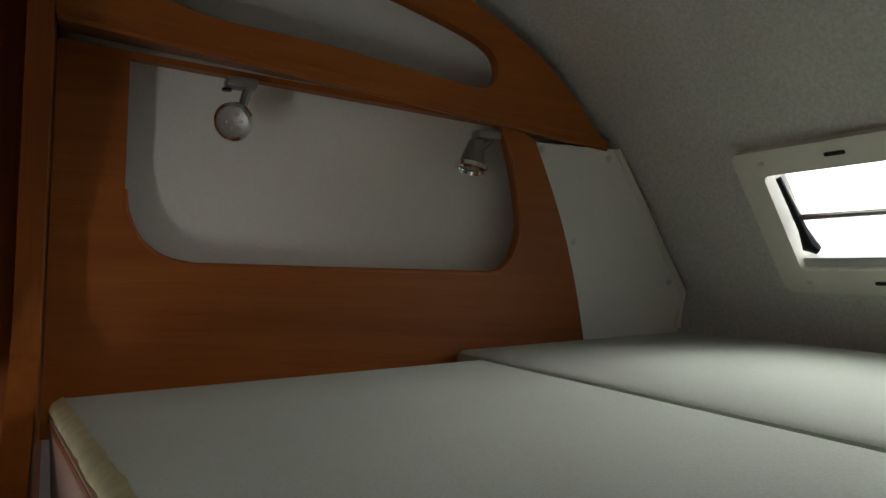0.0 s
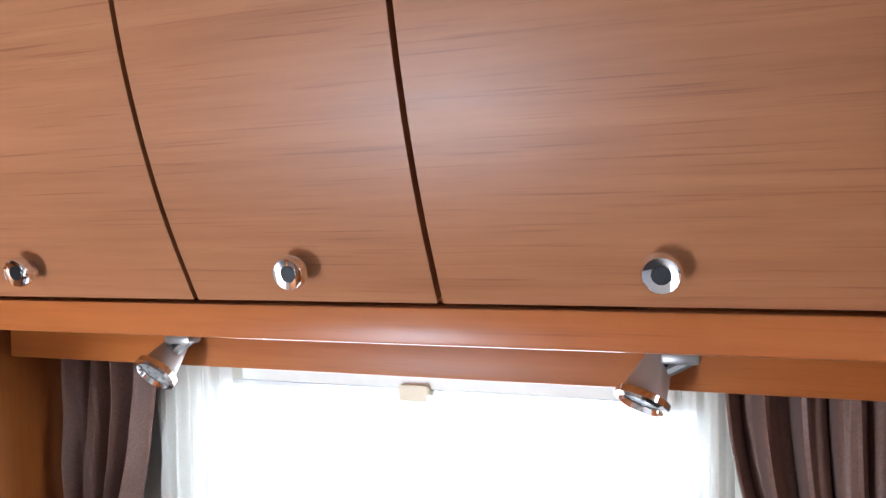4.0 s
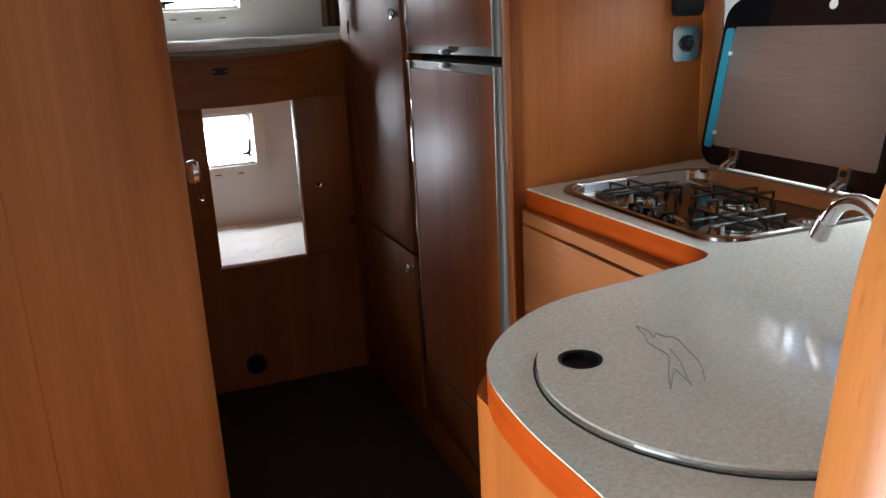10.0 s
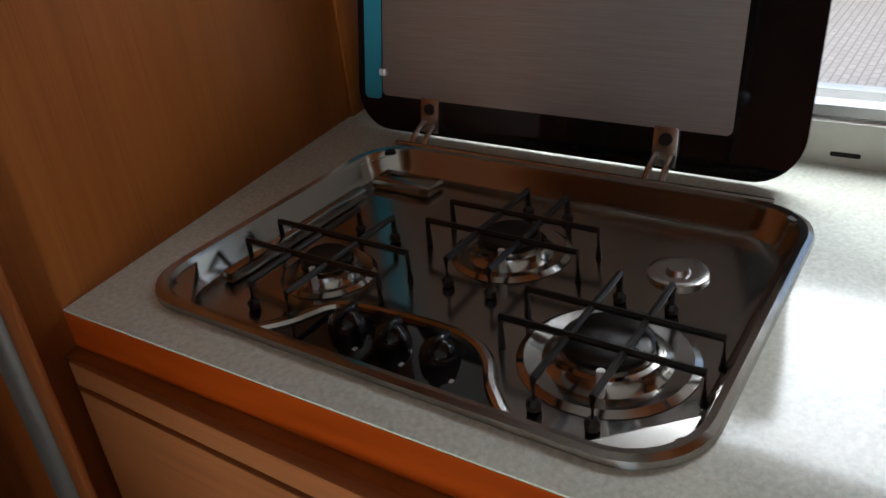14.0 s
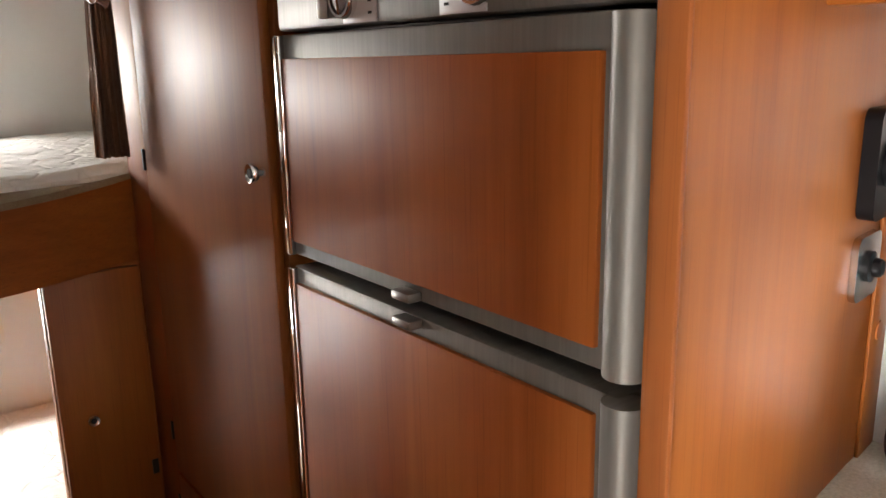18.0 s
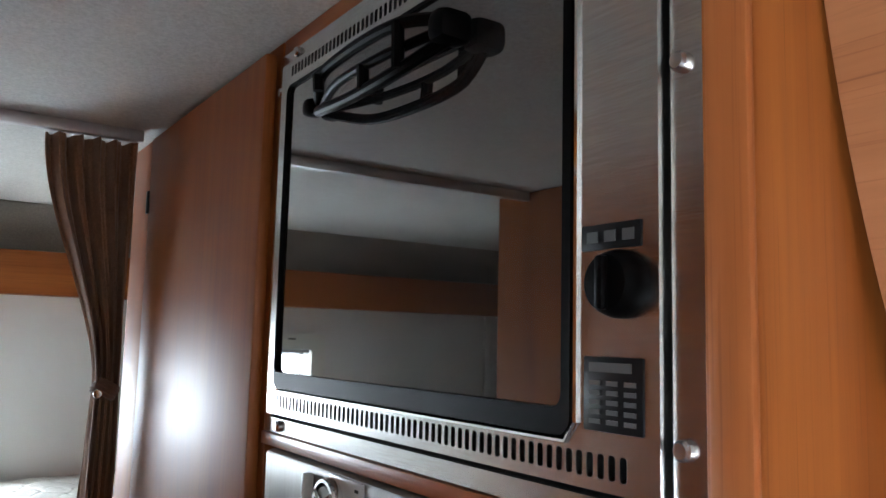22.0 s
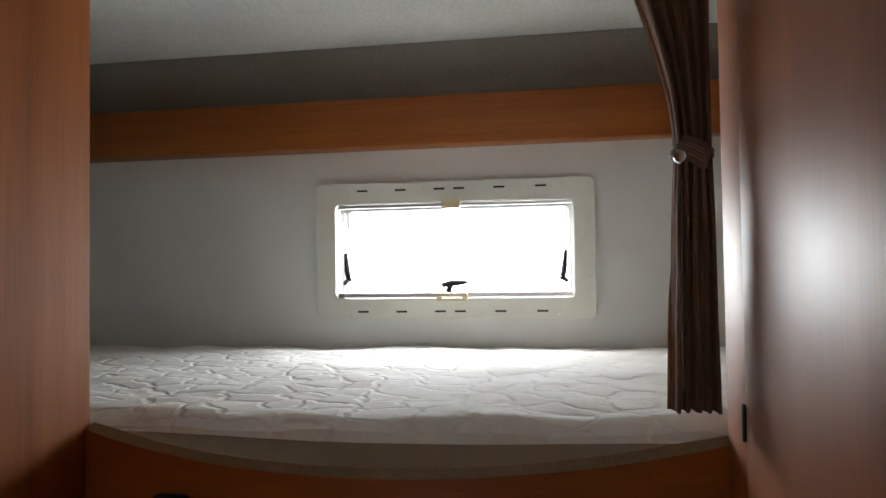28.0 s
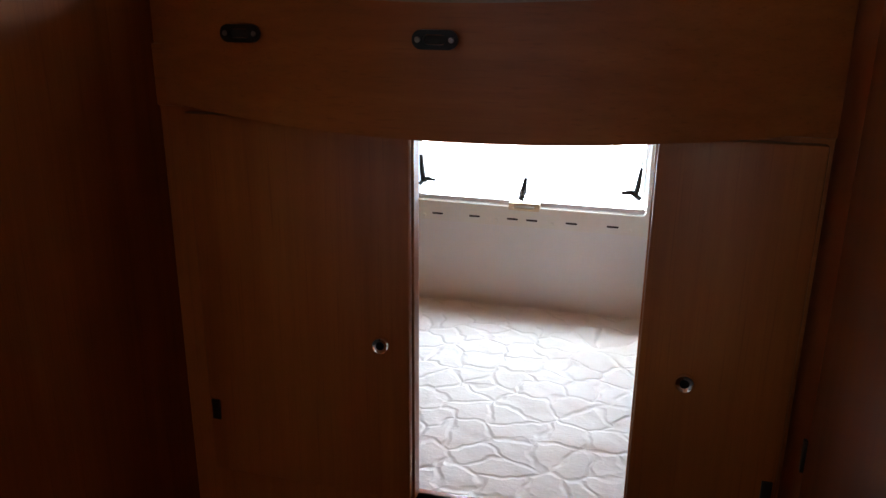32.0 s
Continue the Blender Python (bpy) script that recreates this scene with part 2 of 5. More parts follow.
foam_cover = cloth("pale_green_mattress_cloth", (0.37, 0.41, 0.34), (0.45, 0.48, 0.41), 500, 0.9, 0.1)
foam_edge = cloth("cream_foam", (0.47, 0.47, 0.27), (0.60, 0.59, 0.37), 60, 0.9, 0.1)
band_cloth = cloth("brown_band_cloth", (0.10, 0.048, 0.03), (0.15, 0.075, 0.048), 300)
pink_felt = cloth("pinkish_brown_felt", (0.34, 0.19, 0.145), (0.42, 0.25, 0.19), 300)
board_beige = cloth("beige_board", (0.23, 0.165, 0.10), (0.28, 0.21, 0.135), 200, 0.7, 0.0)
sheer = cloth("sheer_voile", (0.72, 0.69, 0.62), (0.8, 0.78, 0.72), 500, 0.9, 0.0)
sheer.node_tree.nodes["Principled BSDF"].inputs["Transmission Weight"].default_value = 0.35
sheer.node_tree.nodes["Principled BSDF"].inputs["Alpha"].default_value = 0.72

stripe = cloth("striped_upholstery", (0.3, 0.2, 0.15), (0.4, 0.3, 0.2), 400)
t, b, link = nodes(stripe)
sep = t.nodes.new("ShaderNodeSeparateXYZ")
link(coords(t, (1, 1, 1)), sep.inputs[0])
md = t.nodes.new("ShaderNodeMath")
md.operation, md.inputs[1].default_value = "FRACT", 0
mul = t.nodes.new("ShaderNodeMath")
mul.operation, mul.inputs[1].default_value = "MULTIPLY", 14.0
link(sep.outputs[0], mul.inputs[0])
link(mul.outputs[0], md.inputs[0])
sc = ramp(t, md.outputs[0], [(0.0, (0.10, 0.05, 0.035)), (0.14, (0.42, 0.36, 0.29)), (0.3, (0.17, 0.09, 0.065)), (0.42, (0.30, 0.24, 0.21)), (0.55, (0.45, 0.28, 0.17)), (0.66, (0.05, 0.04, 0.04)), (0.78, (0.36, 0.31, 0.27)), (0.9, (0.2, 0.11, 0.07))])
t.nodes[sc.node.name].color_ramp.interpolation = "CONSTANT"
link(sc, b.inputs["Base Color"])

quilt = mat("white_quilted_cloth", (0.72, 0.70, 0.66), 0.9)
t, b, link = nodes(quilt)
cr = noise_tex(t, coords(t, (40, 60, 40)), 2.0, 4, 0.6, 0.5)
vor = t.nodes.new("ShaderNodeTexVoronoi")
vor.voronoi_dimensions, vor.feature = "2D", "DISTANCE_TO_EDGE"
vor.inputs["Scale"].default_value = 14
wave = t.nodes.new("ShaderNodeTexNoise")
wave.inputs["Scale"].default_value, wave.inputs["Detail"].default_value = 22, 1
link(coords(t, (1, 1, 1)), wave.inputs["Vector"])
sway = t.nodes.new("ShaderNodeVectorMath")
sway.operation, sway.inputs[1].default_value = "MULTIPLY_ADD", (0.05, 0.05, 0)
link(wave.outputs["Color"], sway.inputs[0])
link(coords(t, (1, 1.15, 1)), sway.inputs[2])
link(sway.outputs[0], vor.inputs["Vector"])
crease = t.nodes.new("ShaderNodeMapRange")
crease.interpolation_type = "SMOOTHSTEP"
crease.inputs["From Max"].default_value = 0.13
link(vor.outputs["Distance"], crease.inputs["Value"])
puffy = t.nodes.new("ShaderNodeMath")
puffy.operation, puffy.inputs[1].default_value = "MULTIPLY_ADD", 0.35
link(cr, puffy.inputs[0])
link(crease.outputs[0], puffy.inputs[2])
bump(t, b, puffy.outputs[0], 0.42, 0.006)
link(ramp(t, noise_tex(t, coords(t, (1, 1, 1)), 7, 3), [(0.3, (0.70, 0.68, 0.63)), (0.65, (0.76, 0.745, 0.71))]), b.inputs["Base Color"])


# ---- builders ----
def thing(name, label, category, group="", kind="", at=(0, 0, 0)):
    e = new(name)
    e.location = at
    return tagged(e, label, category, group, kind)


def mesh_of(name, bm, material, smooth=True):
    me = bpy.data.meshes.new(name)
    bm.normal_update()
    bm.to_mesh(me)
    bm.free()
    if material:
        me.materials.append(material)
    if smooth:
        me.shade_smooth()
        me.set_sharp_from_angle(angle=radians(35))
    return me


def part(name, bm, material, parent=None, label="", smooth=True):
    """One mesh object; with a parent, a part of it."""
    ob = new(name, mesh_of(name, bm, material, smooth))
    if parent:
        ob.parent = parent
        off = Vector(parent.location)
        if parent.parent:
            off = off + Vector(parent.parent.location)
        ob.data.transform(Matrix.Translation(-off))
    if label:
        ob["label"] = label
    return ob


def setting(name, bm, material, label="", category="", smooth=True):
    return tagged(part(name, bm, material, None, "", smooth), label, category, "", "structure")


def bx(x0, x1, y0, y1, z0, z1, bev=0.0015, into=None):
    bm = into or bmesh.new()
    r = bmesh.ops.create_cube(bm, size=1)
    vs = r["verts"]
    for v in vs:
        v.co = ((x0 + x1) / 2 + v.co.x * (x1 - x0), (y0 + y1) / 2 + v.co.y * (y1 - y0), (z0 + z1) / 2 + v.co.z * (z1 - z0))
    if bev:
        es = list({e for v in vs for e in v.link_edges})
        bmesh.ops.bevel(bm, geom=es, offset=min(bev, abs(x1 - x0) / 3, abs(y1 - y0) / 3, abs(z1 - z0) / 3), segments=2, affect="EDGES", profile=0.5)
    return bm


def lift(axis, u, v, w):
    return {"x": (w, u, v), "y": (u, w, v), "z": (u, v, w)}[axis]


def plate(outer, holes, axis, a, c, into=None):
    """A board of any outline, with holes; u, v run along the two other axes."""
    bm = into or bmesh.new()
    edges = []
    for loop in (outer, *holes):
        vs = [bm.verts.new(lift(axis, u, v, a)) for u, v in loop]
        edges += [bm.edges.new((vs[i], vs[(i + 1) % len(vs)])) for i in range(len(vs))]
    r = bmesh.ops.triangle_fill(bm, use_beauty=True, use_dissolve=False, edges=edges)
    faces = [g for g in r["geom"] if isinstance(g, bmesh.types.BMFace)]
    ex = bmesh.ops.extrude_face_region(bm, geom=faces)
    move = Vector(lift(axis, 0, 0, c - a))
    for g in ex["geom"]:
        if isinstance(g, bmesh.types.BMVert):
            g.co += move
    bmesh.ops.recalc_face_normals(bm, faces=bm.faces[:])
    return bm


def rrect(u0, u1, v0, v1, r, n=6):
    r = min(r, (u1 - u0) / 2.01, (v1 - v0) / 2.01)
    pts = []
    for cu, cv, s in ((u1 - r, v1 - r, 0), (u0 + r, v1 - r, 90), (u0 + r, v0 + r, 180), (u1 - r, v0 + r, 270)):
        pts += [(cu + r * math.cos(radians(s + 90 * i / n)), cv + r * math.sin(radians(s + 90 * i / n))) for i in range(n + 1)]
    return pts


def ellipse(cu, cv, ru, rv, n=32, a0=0, a1=360):
    k = n if a1 - a0 == 360 else n - 1
    return [(cu + ru * math.cos(radians(a0 + (a1 - a0) * i / k)), cv + rv * math.sin(radians(a0 + (a1 - a0) * i / k))) for i in range(n)]


def spline(points, n=8):
    """A smooth line through the given 2D points."""
    out = []
    for i in range(len(points) - 1):
        p0, p1, p2, p3 = points[max(i - 1, 0)], points[i], points[i + 1], points[min(i + 2, len(points) - 1)]
        for k in range(n):
            s = k / n
            out.append(tuple(0.5 * (2 * p1[j] + (p2[j] - p0[j]) * s + (2 * p0[j] - 5 * p1[j] + 4 * p2[j] - p3[j]) * s * s + (3 * p1[j] - p0[j] - 3 * p2[j] + p3[j]) * s ** 3) for j in range(len(p1))))
    return out + [tuple(points[-1])]


def lathe(profile, centre, axis=(0, 0, 1), n=20, into=None):
    """A turned body: profile of (radius, height) along the axis from the centre."""
    bm = into or bmesh.new()
    q = Vector(axis).normalized().to_track_quat("Z", "Y")
    rings = []
    for r, h in profile:
        if r < 1e-6:
            rings.append([bm.verts.new(Vector(centre) + q @ Vector((0, 0, h)))])
        else:
            rings.append([bm.verts.new(Vector(centre) + q @ Vector((r * math.cos(2 * math.pi * i / n), r * math.sin(2 * math.pi * i / n), h))) for i in range(n)])
    for a, c in zip(rings, rings[1:]):
        for i in range(n):
            j = (i + 1) % n
            f = [a[i % len(a)], a[j % len(a)], c[j % len(c)], c[i % len(c)]]
            f = list(dict.fromkeys(f))
            if len(f) > 2:
                bm.faces.new(f)
    bmesh.ops.recalc_face_normals(bm, faces=bm.faces[:])
    return bm


def tube(points, r, n=8, into=None):
    """A round bar along a line of 3D points, with closed ends."""
    bm = into or bmesh.new()
    pts = [Vector(p) for p in points]
    rings = []
    up = Vector((0.31, 0.17, 0.93))
    for i, p in enumerate(pts):
        d = (pts[min(i + 1, len(pts) - 1)] - pts[max(i - 1, 0)]).normalized()
        s = d.cross(up).normalized()
        w = s.cross(d)
        rr = r[i] if isinstance(r, (list, tuple)) else r
        rings.append([bm.verts.new(p + rr * (s * math.cos(2 * math.pi * k / n) + w * math.sin(2 * math.pi * k / n))) for k in range(n)])
    for a, c in zip(rings, rings[1:]):
        for k in range(n):
            bm.faces.new((a[k], a[(k + 1) % n], c[(k + 1) % n], c[k]))
    bm.faces.new(rings[0])
    bm.faces.new(rings[-1])
    bmesh.ops.recalc_face_normals(bm, faces=bm.faces[:])
    return bm


def grid(nu, nv, where, thick=0.0, into=None):
    """A sheet of nu by nv faces; where(u, v) gives the place. thick: depth along the normal."""
    bm = into or bmesh.new()
    vs = [[bm.verts.new(where(i / nu, j / nv)) for j in range(nv + 1)] for i in range(nu + 1)]
    fs = [bm.faces.new((vs[i][j], vs[i + 1][j], vs[i + 1][j + 1], vs[i][j + 1])) for i in range(nu) for j in range(nv)]
    if thick:
        bm.normal_update()
        bmesh.ops.solidify(bm, geom=fs, thickness=thick)
    return bm


def knob(parent, x, y, z, axis, r=0.014):
    """A round chrome furniture knob with a recessed centre."""
    k = part("knob", lathe([(0, 0), (r * 0.55, 0), (r * 0.5, r * 0.7), (r, r * 0.9), (r * 1.02, r * 1.25), (r * 0.9, r * 1.5), (r * 0.62, r * 1.42), (0, r * 1.38)], (x, y, z), axis), chrome, parent, "chrome round knob")
    ax = Vector(axis).normalized()
    part("knob_recess", lathe([(r * 0.5, 0), (r * 0.46, 0.0008), (0, 0.0008)], Vector((x, y, z)) + ax * r * 1.42, axis, 14), black_plastic, parent, "dark recessed centre")
    return k


# ---- plan ----
FLOOR, CEIL = 0.09, 1.893
WALL_X, LEFT_X, REAR_Y = 1.22, -1.02, 2.10
UW = (-0.060, 0.496, 1.311, 1.534)      # upper bunk window: x0, x1, z0, z1 of the clear opening
LW = (-0.052, 0.494, 0.686, 0.906)
KW = (-0.605, -0.068, 0.948, 1.352)      # kitchen window: y0, y1, z0, z1
DW = (-2.075, -1.325, 0.84, 1.341)       # dinette window

# ---- structure ----
setting("floor", bx(LEFT_X, WALL_X, -3.5, REAR_Y, FLOOR - 0.06, FLOOR, 0), floor_vinyl, "dark brown vinyl floor of a motorhome", "floor", False)
setting("ceiling", plate([(-2.33, CEIL), (REAR_Y + 0.1, CEIL), (REAR_Y + 0.1, CEIL + 0.05), (-2.38, CEIL + 0.05), (-2.38, 2.06), (-2.86, 2.06), (-2.86, 2.03), (-2.33, 2.03)], [], "x", LEFT_X - 0.1, WALL_X + 0.1), ceiling_felt, "off-white textured ceiling lining", "ceiling", False)
setting("wall_rear", plate([(LEFT_X - 0.1, FLOOR - 0.05), (WALL_X + 0.1, FLOOR - 0.05), (WALL_X + 0.1, CEIL), (LEFT_X - 0.1, CEIL)],
        [rrect(*UW, 0.02), rrect(*LW, 0.02)], "y", REAR_Y, REAR_Y + 0.05), wall_vinyl, "white lined rear wall with two small windows", "wall", False)
setting("wall_right", plate([(-3.55, FLOOR - 0.05), (REAR_Y, FLOOR - 0.05), (REAR_Y, CEIL), (-2.33, CEIL), (-2.33, 2.06), (-3.55, 2.06)],
        [rrect(*KW, 0.02), rrect(*DW, 0.03)], "x", WALL_X, WALL_X + 0.05), wall_vinyl, "white lined side wall with kitchen and dinette windows", "wall", False)
setting("wall_left", plate([(-3.55, FLOOR - 0.05), (REAR_Y, FLOOR - 0.05), (REAR_Y, CEIL), (-2.33, CEIL), (-2.33, 2.06), (-3.55, 2.06)],
        [[(-1.44, FLOOR), (-0.86, FLOOR), (-0.86, 1.84), (-1.44, 1.84)]], "x", LEFT_X - 0.05, LEFT_X), wall_vinyl, "white lined side wall with the open entrance", "wall", False)
# front of the alcove: a sheet that leans forward, with a window opening
ALC = [(-2.86, 2.02), (-2.93, 1.995), (-3.01, 1.953), (-3.093, 1.878), (-3.15, 1.81), (-3.22, 1.695), (-3.30, 1.575), (-3.30, 1.34)]
AX0, AX1 = LEFT_X - 0.1, WALL_X + 0.1
AWIN = (0.12, 0.80)


def alcove_skin():
    bm = bmesh.new()
    line = spline(ALC[:5], 4) + [(-3.232, 1.675), (-3.30, 1.565), (-3.33, 1.50), (-3.33, 1.33)]

    def strip(x0, x1, pts):
        vs = [[bm.verts.new((x, p[0], p[1])) for p in pts] for x in (x0, x1)]
        for i in range(len(pts) - 1):
            bm.faces.new((vs[0][i], vs[0][i + 1], vs[1][i + 1], vs[1][i]))

    top = len(spline(ALC[:5], 4)) - 1
    strip(AX0, AWIN[0], line)
    strip(AWIN[1], AX1, line)
    upper = line[:top + 1] + [(-3.188, 1.748)]
    lower = [(-3.270, 1.614)] + line[-3:]
    strip(AWIN[0], AWIN[1], upper)
    strip(AWIN[0], AWIN[1], lower)
    bmesh.ops.remove_doubles(bm, verts=bm.verts[:], dist=0.0005)
    bmesh.ops.recalc_face_normals(bm, faces=bm.faces[:])
    bmesh.ops.solidify(bm, geom=bm.faces[:], thickness=-0.03)
    return bm


setting("wall_front", alcove_skin(), ceiling_felt, "curved off-white lining of the alcove front", "wall")
setting("cab_wall", plate([(LEFT_X - 0.05, FLOOR - 0.05), (WALL_X + 0.05, FLOOR - 0.05), (WALL_X + 0.05, 1.36), (LEFT_X - 0.05, 1.36)],
        [rrect(-0.68, 0.88, 0.62, 1.26, 0.06)], "y", -3.55, -3.50), wall_vinyl, "plain wall with the windscreen opening", "wall", False)
setting("cab_ceiling", bx(LEFT_X, WALL_X, -3.52, -3.28, 1.34, 1.36, 0), ceiling_felt, "plain lining over the cab", "ceiling", False)


# ---- windows ----
def window(name, axis, u0, u1, v0, v1, w, label, inward=-1, slots=True, stays=True, catches=True, grips=False):
    """A hinged caravan window: cream frame with slots and screws, blind rails, acrylic pane, stays and handle."""
    cu, cv = (u0 + u1) / 2, (v0 + v1) / 2
    e = thing(name, label, "window", "", "structure")
    d = 0.018 * inward
    fr = part("window_frame", plate(rrect(u0 - 0.047, u1 + 0.047, v0 - 0.047, v1 + 0.047, 0.018), [rrect(u0, u1, v0, v1, 0.012)], axis, w, w + d), window_plastic, e)
    bv = fr.modifiers.new("soft_edge", "BEVEL")
    bv.width, bv.segments, bv.limit_method = 0.004, 2, "ANGLE"
    part("blind_rail", plate(rrect(u0 + 0.004, u1 - 0.004, v1 - 0.010, v1 - 0.003, 0.002), [], axis, w - d * 0.6, w + d * 0.55), alu, e, "grey rail of the roller blind")
    part("blind_rail", plate(rrect(u0 + 0.004, u1 - 0.004, v0 + 0.003, v0 + 0.013, 0.002), [], axis, w - d * 0.6, w + d * 0.55), alu, e, "grey rail of the roller blind")
    lip = part("pane_frame", plate(rrect(u0 - 0.01, u1 + 0.01, v0 - 0.01, v1 + 0.01, 0.02), [rrect(u0 + 0.012, u1 - 0.012, v0 + 0.012, v1 - 0.012, 0.016)], axis, w - d * 2.2, w - d * 3.2), alu, e, "grey pane rim")
    pane = part("pane", plate(rrect(u0 - 0.005, u1 + 0.005, v0 - 0.005, v1 + 0.005, 0.02), [], axis, w - d * 2.5, w - d * 2.7), glass, e, "clear acrylic pane", False)
    pane.visible_shadow = False
    if slots:
        span = u1 - u0
        for vv in (v0 - 0.030, v1 + 0.030):
            for k in (-0.38, -0.215, -0.05, 0.033, 0.2, 0.37):
                part("slot", plate(rrect(cu + k * span - 0.013, cu + k * span + 0.013, vv - 0.0022, vv + 0.0022, 0.002), [], axis, w + d, w + d * 1.03), dark_gap, e, "", False)
            for k in (-0.44, -0.12, 0.12, 0.44):
                part("screw", lathe([(0, 0), (0.0045, 0), (0.004, 0.0016), (0, 0.002)], lift(axis, cu + k * span, vv - 0.006 if vv < cv else vv + 0.006, w + d), lift(axis, 0, 0, inward), 10), window_plastic, e)
        for uu in (u0 - 0.034, u1 + 0.034):
            for k in (-0.3, 0.3):
                part("screw", lathe([(0, 0), (0.0045, 0), (0.004, 0.0016), (0, 0.002)], lift(axis, uu, cv + k * (v1 - v0), w + d), lift(axis, 0, 0, inward), 10), window_plastic, e)
    if catches:
        part("blind_catch", plate(rrect(cu - 0.021, cu + 0.021, v1 - 0.016, v1 + 0.006, 0.004), [], axis, w + d * 0.5, w + d * 1.5), catch_plastic, e, "beige blind catch")
        part("blind_catch", plate(rrect(cu - 0.036, cu + 0.036, v0 - 0.006, v0 + 0.012, 0.004), [rrect(cu - 0.024, cu + 0.024, v0 - 0.002, v0 + 0.006, 0.002)], axis, w + d * 0.5, w + d * 1.5), catch_plastic, e, "beige blind catch")
    if stays:
        h = v1 - v0
        for s, uu in ((1, u0 + 0.016), (-1, u1 - 0.016)):
            part("stay_rod", tube([lift(axis, uu, v1 - 0.02, w), lift(axis, uu + s * 0.004, v0 + h * 0.35, w - d)], 0.003), satin_chrome, e, "thin metal stay")
            part("stay_knob", tube([lift(axis, uu + s * 0.003, v0 + h * 0.48, w), lift(axis, uu + s * 0.007, v0 + h * 0.3, w), lift(axis, uu + s * 0.012, v0 + h * 0.2, w + d * 0.3), lift(axis, uu, v0 + h * 0.16, w)], [0.004, 0.007, 0.008, 0.005]), black_plastic, e, "black locking knob")
            if grips:
                part("stay_grip", tube([lift(axis, uu + s * 0.008, v0 + h * 0.20, w), lift(axis, uu + s * 0.022, v0 + h * 0.23, w + d * 0.5), lift(axis, uu + s * 0.042, v0 + h * 0.22, w + d * 0.5)], [0.006, 0.006, 0.0035]), black_plastic, e, "black turning grip")
        turned = [(-0.010, 0.022, 0), (-0.006, 0.036, 0.3), (-0.001, 0.068, 0.3)] if grips else [(-0.026, 0.030, 0), (-0.005, 0.034, 0.3), (0.034, 0.036, 0.3)]
        part("handle", tube([lift(axis, cu + p, v0 + q, w + d * g) for p, q, g in turned], [0.006, 0.008, 0.004]), black_plastic, e, "black turning handle")
        part("handle_foot", tube([lift(axis, cu - 0.012, v0 + 0.014, w), lift(axis, cu - 0.008, v0 + 0.03, w)], 0.007), black_plastic, e)
    return e


window("window_1", "y", *UW, REAR_Y, "small cream-framed window above the upper bunk")
window("window_2", "y", *LW, REAR_Y, "small cream-framed window above the lower bunk", grips=True)
window("window_3", "x", *KW, WALL_X, "wide cream-framed kitchen window behind the hob")
window("window_4", "x", *DW, WALL_X, "large dinette window with sheer curtains", stays=False)


def alcove_window():
    e = thing("window_5", "cream-framed tilted window at the alcove front", "window", "", "structure")
    o = Vector((0.46, -3.2285, 1.681))
    up = Vector((0, 0.106, 0.173)).normalized()
    n = Vector((1, 0, 0)).cross(up)
    m = Matrix((( 1, 0, 0, o.x), (0, up.y, n.y, o.y), (0, up.z, n.z, o.z), (0, 0, 0, 1)))

    def put(name, bm, material, label=""):
        bmesh.ops.transform(bm, matrix=m, verts=bm.verts[:])
        return part(name, bm, material, e, label)

    s = -1 if n.y < 0 else 1
    put("window_frame", plate(rrect(-0.375, 0.375, -0.105, 0.105, 0.012), [rrect(-0.335, 0.335, -0.070, 0.070, 0.010)], "z", -0.006 * s, 0.014 * s), window_plastic)
    put("blind_rail", plate(rrect(-0.333, 0.333, -0.069, -0.056, 0.002), [], "z", -0.012 * s, 0.006 * s), alu)
    put("pane", plate(rrect(-0.34, 0.34, -0.075, 0.075, 0.012), [], "z", -0.022 * s, -0.025 * s), glass, "clear acrylic pane").visible_shadow = False
    put("stay_rod", tube([(-0.335, 0.0, -0.004 * s), (0.33, 0.0, -0.004 * s)], 0.0045), satin_chrome, "metal bar across the pane")
    put("stay_clip", bx(-0.01, 0.02, -0.012, 0.008, -0.01, 0.012, 0.002), catch_plastic)
    for x in (-0.325, 0.325):
        put("stay_knob", tube([(x, 0.06, 0), (x * 0.985, -0.015, 0), (x * 0.97, -0.038, 0.004 * s), (x * 0.95, -0.048, 0)], [0.004, 0.006, 0.011, 0.006]), black_plastic, "black locking knob")
    for k in range(7):
        for v in (-0.088, 0.088):
            put("slot" if k % 2 else "screw", plate(rrect(-0.33 + 0.11 * k - (0.014 if k % 2 else 0.005), -0.33 + 0.11 * k + (0.014 if k % 2 else 0.005), v - 0.0025, v + 0.0025, 0.002), [], "z", 0.014 * s, 0.0152 * s), dark_gap if k % 2 else alu)


alcove_window()

# ---- bunks at the rear ----
BED_Y, BOW = 1.19, 0.084


def bow(x):
    u = (x - 0.29) / 0.39
    return BED_Y - BOW * max(0.0, 1 - u * u)


bunk = thing("bunk_bed", "cherry wood bunk bed with bowed front board", "bunk bed", at=(0.29, 1.6, FLOOR))
def fascia(u, v):
    x, q = -0.10 + 0.775 * u, 1 - ((u - 0.5) * 2) ** 2
    lo, hi = 1.032 - 0.019 * q, 1.178 - 0.028 * q
    return (x, bow(x), lo + (hi - lo) * v)


def ledge(u, v):
    x, q = -0.10 + 0.775 * u, 1 - ((u - 0.5) * 2) ** 2
    y, z = bow(x) + 0.002, 1.178 - 0.028 * q
    return (x, y + (1.1985 - y) * v, z + (1.164 - z) * min(1.0, v * 1.3))


